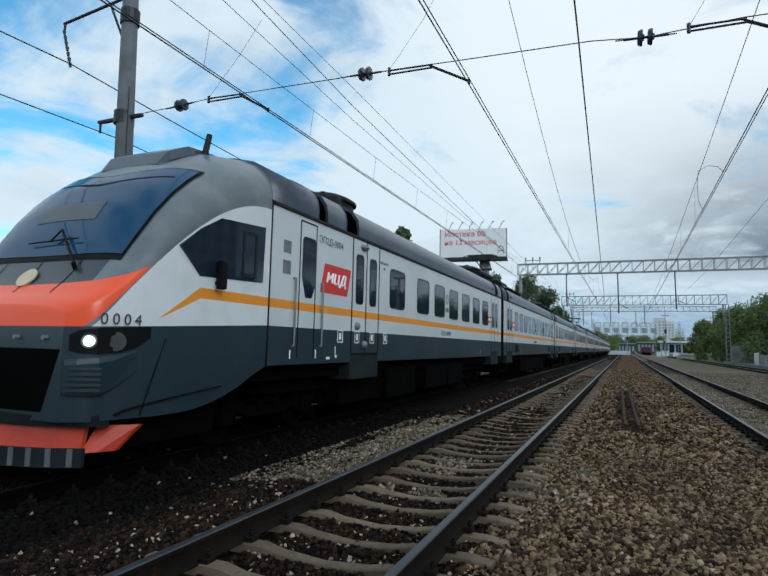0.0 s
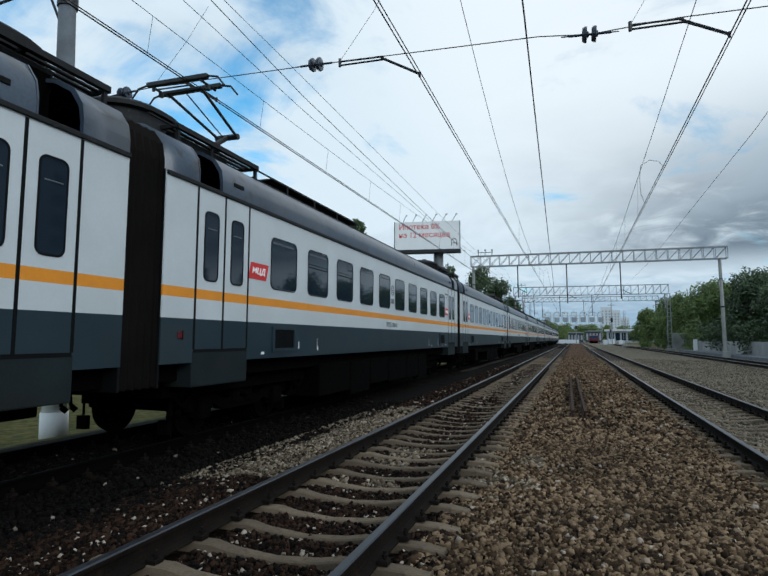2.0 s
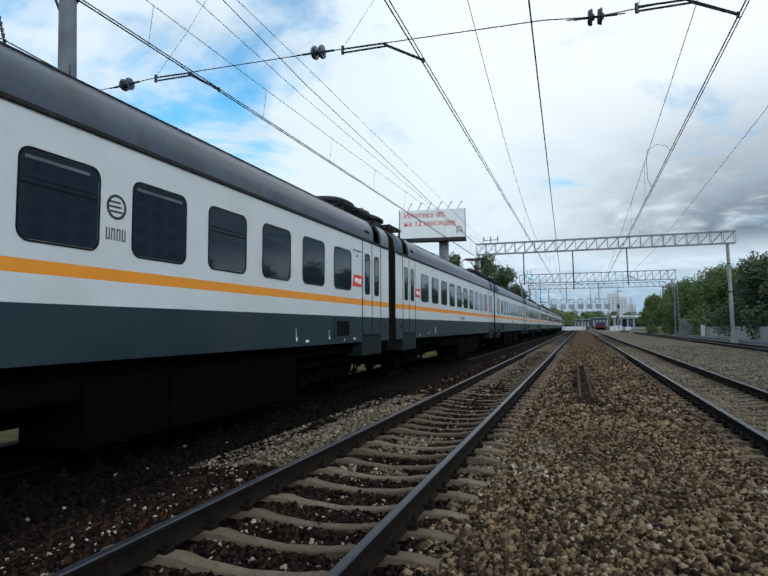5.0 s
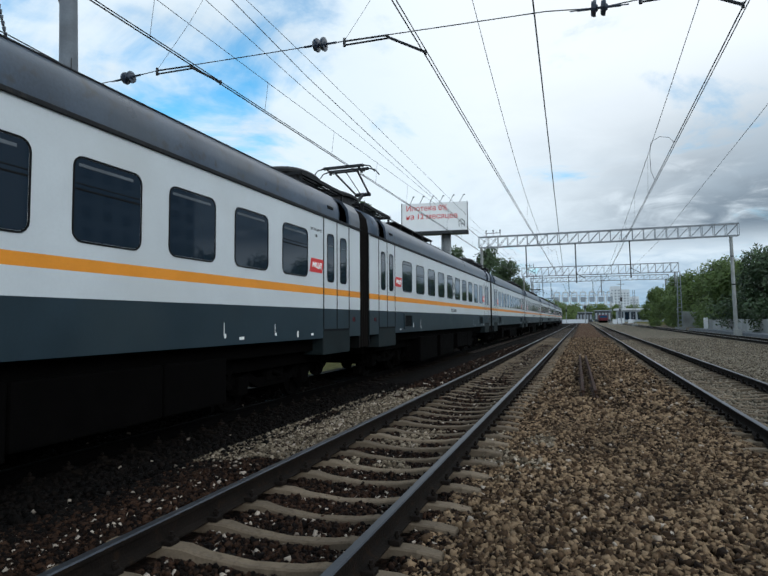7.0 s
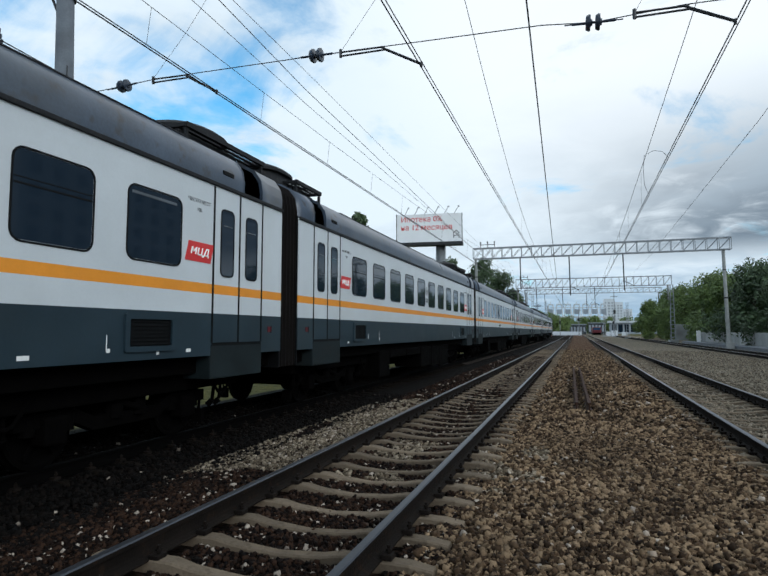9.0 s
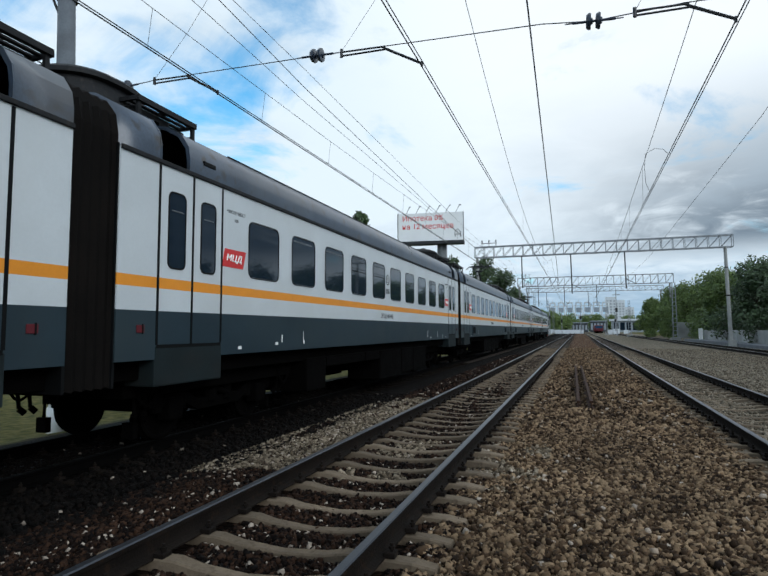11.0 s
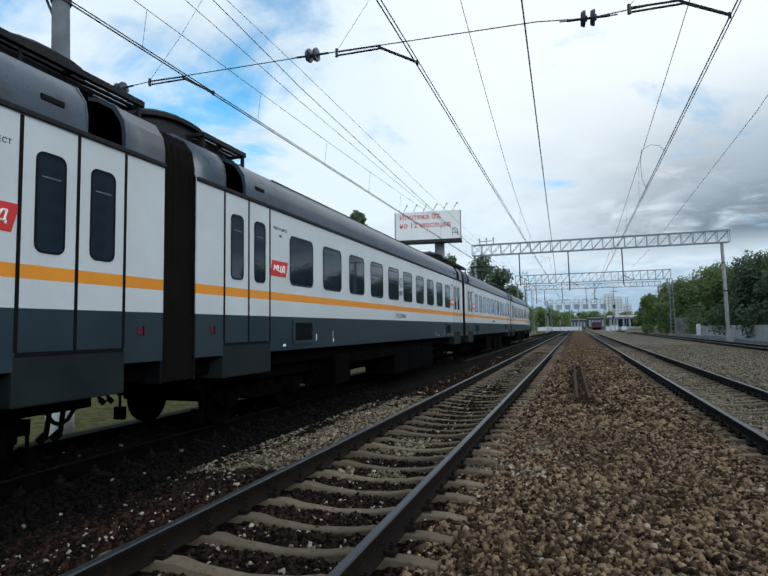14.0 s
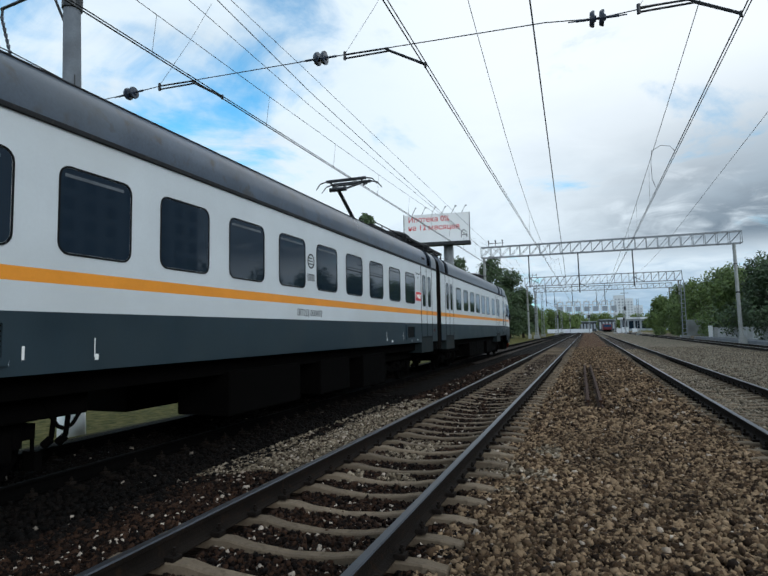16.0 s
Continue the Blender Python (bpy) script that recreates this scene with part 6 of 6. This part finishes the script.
    for a in (-0.45, 0.0, 0.45):
        sub("hood_joint", skin_patch(a - 0.006, a + 0.006, lambda a: 0.60, lambda a: 0.99, 0.004, 2, 6), M["rubber"])
    bm = B()
    def on_glass(u, a, lift=0.05):
        x, yy, zz = c_arch(u, a)
        return (x, yy - lift, zz + lift)

    for a0 in (-0.05,):
        rod(bm, on_glass(1.12, a0 - 0.22), on_glass(1.14, a0 + 0.34), 0.011, 6)
        rod(bm, on_glass(0.92, a0 + 0.50), on_glass(1.20, a0 + 0.12, 0.07), 0.018, 6)
        rod(bm, on_glass(1.20, a0 + 0.12, 0.07), on_glass(1.13, a0 + 0.04), 0.014, 6)
        rod(bm, on_glass(0.90, a0 + 0.50, 0.0), on_glass(0.92, a0 + 0.50, 0.06), 0.03, 8)
    part("wiper", bm, M["rubber"], ws)
    # roof fairing and antenna
    bm = B()
    lofted(bm, [[(x * k, u, c_top(u) - 0.03 + h) for x, h in ((-0.75, 0), (-0.65, dz), (0.65, dz), (0.75, 0))] for u, k, dz in ((2.28, 0.85, 0.03), (2.45, 0.95, 0.15), (2.85, 1, 0.15), (3.4, 1, 0.04))])
    sub("roof_fairing", bm, M["roof_paint"])
    bm = B()
    rod(bm, (0.75, 3.1, 4.7), (0.78, 3.18, 5.16), 0.06, 8, 0.05)
    sub("antenna", bm, M["roof_gear"])
    for sgn in (1, -1):
        bm = B()
        plate(bm, [(1.62, 2.97), (2.02, 2.60), (3.50, 2.66), (3.52, 3.58), (2.42, 3.50), (2.0, 3.27)], sgn * 1.60, sgn * 1.763)
        w = sub("cab_side_window", bm, M["glass"], "angular black cab side window")
        bm = B()
        ring_frame(bm, [(3.12 + a, 3.07 + b) for a, b in rounded(0.36, 0.72, 0.05)], [(3.12 + a, 3.07 + b) for a, b in rounded(0.27, 0.62, 0.04)], sgn * 1.763, sgn * 1.772)
        part("vent_frame", bm, M["roof_gear"], w)
        bm = B()
        box(bm, sgn * 1.80, sgn * 1.92, 2.30, 2.42, 2.44, 2.86, 0.03)
        rod(bm, (sgn * 1.70, 2.36, 2.52), (sgn * 1.85, 2.36, 2.56), 0.025, 6)
        sub("mirror", bm, M["rubber"], "black rear-view mirror")
        # lamp cluster
        bm = B()
        lofted(bm, [[(sgn * (cw(u) * ck(u) + dx), u - 0.012, zz) for dx, zz in ((-0.12, z0), (0.014, z0), (0.014, z1), (-0.12, z1))]
                    for u, z0, z1 in ((0.465, 1.56, 1.74), (0.52, 1.53, 1.80), (0.64, 1.52, 1.825), (0.9, 1.54, 1.84), (1.1, 1.60, 1.852), (1.28, 1.72, 1.862))])
        lamp = sub("headlamp", bm, M["rubber"], "dark moulded headlamp housing")
        for u, r, key in ((0.585, 0.062, "lamp_glow"), (0.86, 0.085, "steel_dark")):
            bm = B()
            x = cw(u) * ck(u)
            nx = Vector((sgn * 1.0, -0.75, 0.05)).normalized()
            c = Vector((sgn * (x + 0.0), u - 0.02, 1.67))
            rod(bm, c - nx * 0.05, c + nx * 0.03, r, 16, r * 0.92)
            ring = B()
            rod(ring, c - nx * 0.05, c + nx * 0.016, r * 1.45, 18, r * 1.35)
            part("lamp_ring", ring, M["mast"] if key == "lamp_glow" else M["steel_dark"], lamp, "dull metal lamp ring")
            part("lamp", bm, M[key], lamp, "lit white headlamp" if key == "lamp_glow" else "unlit lamp")
        bm = B()
        lofted(bm, [[(sgn * (cw(u) * ck(u) + dx), u - 0.01 - dx * 0.5, zz) for dx, zz in ((-0.10, z0), (d * 0.55, z0), (d, z1 - 0.06), (d * 0.8, z1), (-0.10, z1))]
                    for u, z0, z1, d in ((0.435, 1.06, 1.45, 0.05), (0.50, 1.05, 1.46, 0.075), (0.66, 1.05, 1.48, 0.085), (0.80, 1.10, 1.50, 0.06), (1.12, 1.30, 1.56, 0.006))])
        scoop = sub("air_scoop", bm, M["grey_paint"], "bulging dark grey scoop below the headlamp")
        for k in range(5):
            z = 1.36 - k * 0.062
            bm = B()
            lofted(bm, [[(sgn * (cw(u) * ck(u) + 0.052 + dx), u - 0.045, z + dz) for dx, dz in ((-0.05, -0.022), (0.036, -0.022), (0.036, 0.006), (-0.05, 0.006))] for u in (0.46, 0.52, 0.60, 0.68)])
            part("vent_rib", bm, M["grey_paint"], scoop)
        bm = B()
        lofted(bm, [[(sgn * (cw(u) + 0.004), u, 0.80 + 0.34 * ((u - 0.9) / 2.7) ** 0.6 + dz) for dz in (-0.008, 0.008)] + [(sgn * (cw(u) - 0.05), u, 0.80 + 0.34 * ((u - 0.9) / 2.7) ** 0.6 + dz) for dz in (0.008, -0.008)] for u in (0.9, 1.0, 1.2, 1.6, 2.2, 2.6)])
        rod(bm, (sgn * (cw(1.2) - 0.012), 1.2, 0.76), (sgn * (cw(1.5) - 0.004), 1.5, 1.72), 0.012, 6)
        sub("panel_joint", bm, M["rubber"])
    # lower front: black slab for the shaded opening, bumper beam, plough
    bm = B()
    lofted(bm, [[(-xw, y, z), (xw, y, z), (xw, y + 0.25, z), (-xw, y + 0.25, z)] for xw, y, z in ((0.93, 0.412, 0.84), (0.95, 0.412, 0.88), (1.165, 0.412, 1.53), (1.18, 0.412, 1.57))])
    mouth = sub("coupler_opening", bm, M["underframe"], "black slab painted as the shade of the coupler opening")
    bm = B()
    rod(bm, (0, 0.26, 1.12), (0, 0.44, 1.12), 0.12, 12)
    box(bm, -0.2, 0.2, 0.18, 0.27, 0.95, 1.30, 0.04)
    part("coupler", bm, M["underframe"], mouth)
    for x in (-0.95, -0.45, 0.0, 0.45, 0.95):
        bm = B()
        rod(bm, (x, 0.36, 1.70), (x, 0.43, 1.70), 0.026, 10)
        sub("front_bolt", bm, M["galvanised"])
    bm = B()
    lofted(bm, [[(x, 0.37 + 0.32 * abs(x / 1.5) ** 3 + dy, z) for dy, z in ((0, 0.68), (-0.02, 0.80), (0.2, 0.84), (0.2, 0.66))] for x in (-1.5, -1.2, -0.6, 0, 0.6, 1.2, 1.5)])
    sub("bumper_beam", bm, M["grimy_skirt"])
    blade = lambda x: 0.36 + 0.55 * abs(x / 1.6) ** 2.2
    for x0, x1, n in ((-1.28, 1.28, 9), (1.285, 1.72, 3), (-1.72, -1.285, 3)):
        bm = B()
        xs = [x0 + (x1 - x0) * i / (n - 1) for i in range(n)]
        wing = abs(x0) > 1.2 and abs(x1) > 1.2 and n == 3
        lofted(bm, [[(math.copysign(1.285 + (abs(x) - 1.285) * (0.82 if z > 0.5 else 0.45), x) if wing else x, blade(x) + dy + (0.16 if wing and z > 0.5 else 0), z) for dy, z in ((0.0, 0.36 if wing else 0.39), (0.05, 0.66), (0.11, 0.66), (0.06, 0.36 if wing else 0.39))] for x in xs])
        sub("snow_plough", bm, M["plough_red"], "red-orange snow plough wing" if wing else "red-orange snow plough")
    bm = B()
    xs = [-1.32 + i * 0.12 for i in range(23)]
    lofted(bm, [[(x, blade(x) - 0.035 + dy, z) for dy, z in ((0, 0.20), (0, 0.42), (0.05, 0.42), (0.05, 0.20))] for x in xs])
    strip = sub("plough_strip", bm, M["grimy_skirt"], "dark rubber strip under the plough")
    for k in range(12):
        bm = B()
        x = -1.21 + k * 0.22
        box(bm, x - 0.03, x + 0.03, blade(x) - 0.055, blade(x) - 0.02, 0.21, 0.42, 0.006)
        part("strip_clamp", bm, M["mast"], strip)
    bm = B()
    n = 24
    bmesh.ops.create_cone(bm, cap_ends=True, segments=n, radius1=0.15, radius2=0.15, depth=0.02, matrix=Matrix.Translation((0, 0.77, c_top(0.80) + 0.01)) @ Matrix.Rotation(radians(54), 4, "X"))
    sub("round_emblem", bm, M["cream"], "round cream emblem plate")
    for u, ch in ((0.70, "0"), (0.835, "0"), (0.97, "0"), (1.105, "4")):
        slope = (cw(u + 0.05) - cw(u - 0.05)) / 0.1
        m = Matrix.Translation((cw(u) + 0.012, u - 0.07, 1.875)) @ Matrix.Rotation(-math.atan(slope), 4, "Z") @ SIDE
        words("number", ch, 0.19, M["black_mark"], ob, m)
    return ob


def head_car(numbered=True):
    car = tagged(new("train_head_car"), "streamlined front car with red-orange nose and lit headlamp" if numbered else "streamlined rear car of the white and grey train", "train car", "cars of the passing train")
    y0, y1 = -NOSE + 3.7, -GAP / 2
    wins = [(-14.36, -13.30, 2.63, 3.63)] + [(-12.30 + 1.615 * i, -12.30 + 1.615 * i + 1.05, 2.63, 3.63) for i in range(6)]
    for sgn in (1, -1):
        part("side_wall", side_panel(y0, y1, wins, sgn), [M["white_paint"], M["grey_paint"], M["orange_paint"]], car)
        for o in wins:
            pane, fr = window_bm(1.06, 1.0, False)
            for b in (pane, fr):
                if sgn < 0:
                    bmesh.ops.scale(b, vec=(-1, 1, 1), verts=b.verts)
                    bmesh.ops.reverse_faces(b, faces=b.faces)
            w = part("window", pane, M["glass"], car)
            w.location = (0, (o[0] + o[1]) / 2, 3.13)
            part("window_frame", fr, M["rubber"], w)
        for yc in (-15.77, -1.83):
            door_pair(car, yc, 0.72, sgn)
        bm = B()
        box(bm, sgn * (HW - 0.01), sgn * (HW + 0.035), y0, y1, 4.03, 4.09, 0.01)
        part("gutter", bm, M["roof_gear"], car)
        bm = B()
        box(bm, sgn * (HW - 0.01), sgn * (HW + 0.005), y0 - 0.02, y0 + 0.02, 1.3, 4.1)
        for y in (-18.67, -18.09):
            box(bm, sgn * (HW - 0.01), sgn * (HW + 0.005), y - 0.015, y + 0.015, 1.45, 3.95)
        box(bm, sgn * (HW - 0.01), sgn * (HW + 0.005), -18.67, -18.09, 3.93, 3.96)
        part("cab_door_seams", bm, M["rubber"], car)
        bm = B()
        plate(bm, [(-18.35 + a, 3.12 + b) for a, b in ((-0.19, 0.55), (0.19, 0.55), (0.24, 0.48), (0.24, -0.35), (0.12, -0.58), (-0.1, -0.58), (-0.24, -0.2), (-0.24, 0.48))], sgn * HW, sgn * (HW + 0.010))
        part("cab_door_window", bm, M["glass"], car)
        for y in (-18.87, -17.88):
            bm = B()
            rod(bm, (sgn * (HW + 0.06), y, 1.65), (sgn * (HW + 0.06), y, 2.85), 0.018, 6)
            for z in (1.65, 2.85):
                rod(bm, (sgn * HW, y, z), (sgn * (HW + 0.06), y, z), 0.018, 6)
            part("handrail", bm, M["galvanised"], car, "pale steel handrail")
        bm = B()
        for z, h in ((3.38, 0.22), (3.02, 0.24)):
            box(bm, sgn * HW, sgn * (HW + 0.006), -19.22, -18.98, z - h / 2, z + h / 2)
        part("vent_grilles", bm, M["galvanised"], car)
    logo(car, -17.24, 2.99, 1.32, 0.44)
    words("series_text", "ЭП2Д-0004", 0.20, M["black_mark"], car, Matrix.Translation((HW + 0.002, -17.99, 3.66)) @ SIDE)
    words("car_number", "ЭП2Д-000409", 0.19, M["black_mark"], car, Matrix.Translation((HW + 0.002, -10.0, 2.06)) @ SIDE)
    roundel(car, -9.33, 3.25)
    logo(car, -2.93, 2.90, 0.62, 0.43)
    seat_text(car, -15.01, 3.66)
    for y in (-17.0, -16.2, -15.4, -14.6):
        bm = B()
        ring_frame(bm, [(y + a, 1.86 + b) for a, b in rounded(0.24, 0.26, 0.02)], [(y + a, 1.86 + b) for a, b in rounded(0.20, 0.22, 0.02)], HW, HW + 0.005)
        box(bm, HW, HW + 0.005, y - 0.05, y + 0.05, 1.79, 1.93)
        part("access_sign", bm, M["white_mark"], car, "small white square pictogram plate")
    for y in (-16.25, -15.85):
        bm = B()
        bmesh.ops.create_uvsphere(bm, u_segments=10, v_segments=6, radius=0.09, matrix=Matrix.Translation((HW + 0.01, y, 2.1 if y < -16 else 1.7)))
        part("door_lamp", bm, M["galvanised"], car)
    bm = B()
    bmesh.ops.create_uvsphere(bm, u_segments=10, v_segments=6, radius=0.11, matrix=Matrix.Translation((HW + 0.01, -15.95, 3.88)) @ Matrix.Diagonal((1, 1.6, 0.7, 1)))
    part("door_lamp", bm, M["galvanised"], car)
    small_marks(car, [(-18.9, 1.5, 0.03, 0.16), (-18.0, 1.5, 0.03, 0.16), (-17.2, 1.55, 0.03, 0.2), (-17.16, 1.45, 0.08, 0.05), (-17.5, 1.42, 0.14, 0.05), (-4.5, 1.5, 0.03, 0.2)])
    recs = [(-18.05, -17.68), (-16.85, -16.22), (y1 - RECESS[1], y1 - RECESS[0])]
    for r in recs:
        recess_liner(car, *r)
    part("roof", roof_bm(y0, y1, recs), [M["roof_paint"], M["roof_dust"]], car, smooth=True)
    bm = B()
    car_end(bm, y1)
    part("end_wall", bm, M["rubber"], car)
    end_gear(car, y1, -1, "rear")
    end_gear(car, -18.1, 1, "cab")
    # Two black boxes added to fill the dark under the front end.
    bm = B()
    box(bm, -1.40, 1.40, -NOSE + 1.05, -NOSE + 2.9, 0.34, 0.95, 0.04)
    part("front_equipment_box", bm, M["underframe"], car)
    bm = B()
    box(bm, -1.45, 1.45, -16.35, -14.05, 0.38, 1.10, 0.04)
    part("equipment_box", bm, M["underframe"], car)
    for y in (-18.5, -4.0):
        bogie(car, y)
    under_gear(car, y0, y1, 5)
    gangway(car, y1, y1 + GAP)
    cab(car, -NOSE)
    return car


def build_train():
    cars = []
    head = head_car()
    cars.append((head, 0.0, 0))
    MOTORS = {2: -1, 5: -1, 8: 1, 10: 1}
    NUMBERS = {2: "410", 4: "407", 5: "408", 7: "405", 8: "404", 9: "403", 10: "402"}
    for k in range(2, 11):
        mo = MOTORS.get(k, 0)
        car = middle_car(10 + k, mo, k not in (4, 7), k >= 6, 8.0 if mo > 0 else 6.62 if k == 4 else 5.6)
        roundel(car, 0.0, 3.22)
        if k in NUMBERS:
            words("car_number", "ЭП2Д-000" + NUMBERS[k], 0.19, M["black_mark"], car, Matrix.Translation((HW + 0.002, -0.63, 2.06)) @ SIDE)
        cars.append((car, PITCH * (k - 1) - PITCH / 2, 0))
    tail = head_car(False)
    cars.append((tail, PITCH * 9, 180))
    return cars


CARS = build_train()

# position along the track of the first coupling
RUN = [(0, 27.45), (0.5, 22.03), (1, 16.85), (1.5, 11.56), (2, 6.15), (2.5, 0.72), (3, -4.66), (3.5, -10.25), (4, -15.93), (4.5, -21.7), (5, -27.55), (5.5, -33.5), (6, -39.6),
       (6.5, -45.85), (7, -52.15), (7.5, -58.47), (8, -64.87), (8.5, -71.47), (9, -78.05), (9.5, -84.75), (10, -91.45), (10.5, -98.2), (11, -105.05), (11.5, -112.11), (12, -119.06),
       (12.5, -126.1), (13, -133.16), (13.5, -140.31), (14, -147.56), (14.5, -154.86), (15, -162.04), (15.5, -169.41), (16, -176.77)]


def motions():
    for car, off, turn in CARS:
        rows = []
        for t, y in RUN:
            rows.append((t, pose(TRACKS["train"][0], y + off, ZT, 0, 0, turn)))
        walk(car, rows)
    # wheels roll with the train
    ts = [i * 0.05 for i in range(321)]
    tt, yy = zip(*RUN)
    for ws, y0 in WHEELS:
        turned = ws.parent.parent in (CARS[-1][0],)
        rows = []
        for t in ts:
            d = float(np.interp(t, tt, yy)) - RUN[0][1]
            rows.append((t, pose(0, y0, 0.475, (1 if turned else -1) * math.degrees(d / 0.475), 0, 0)))
        walk(ws, rows)


motions()
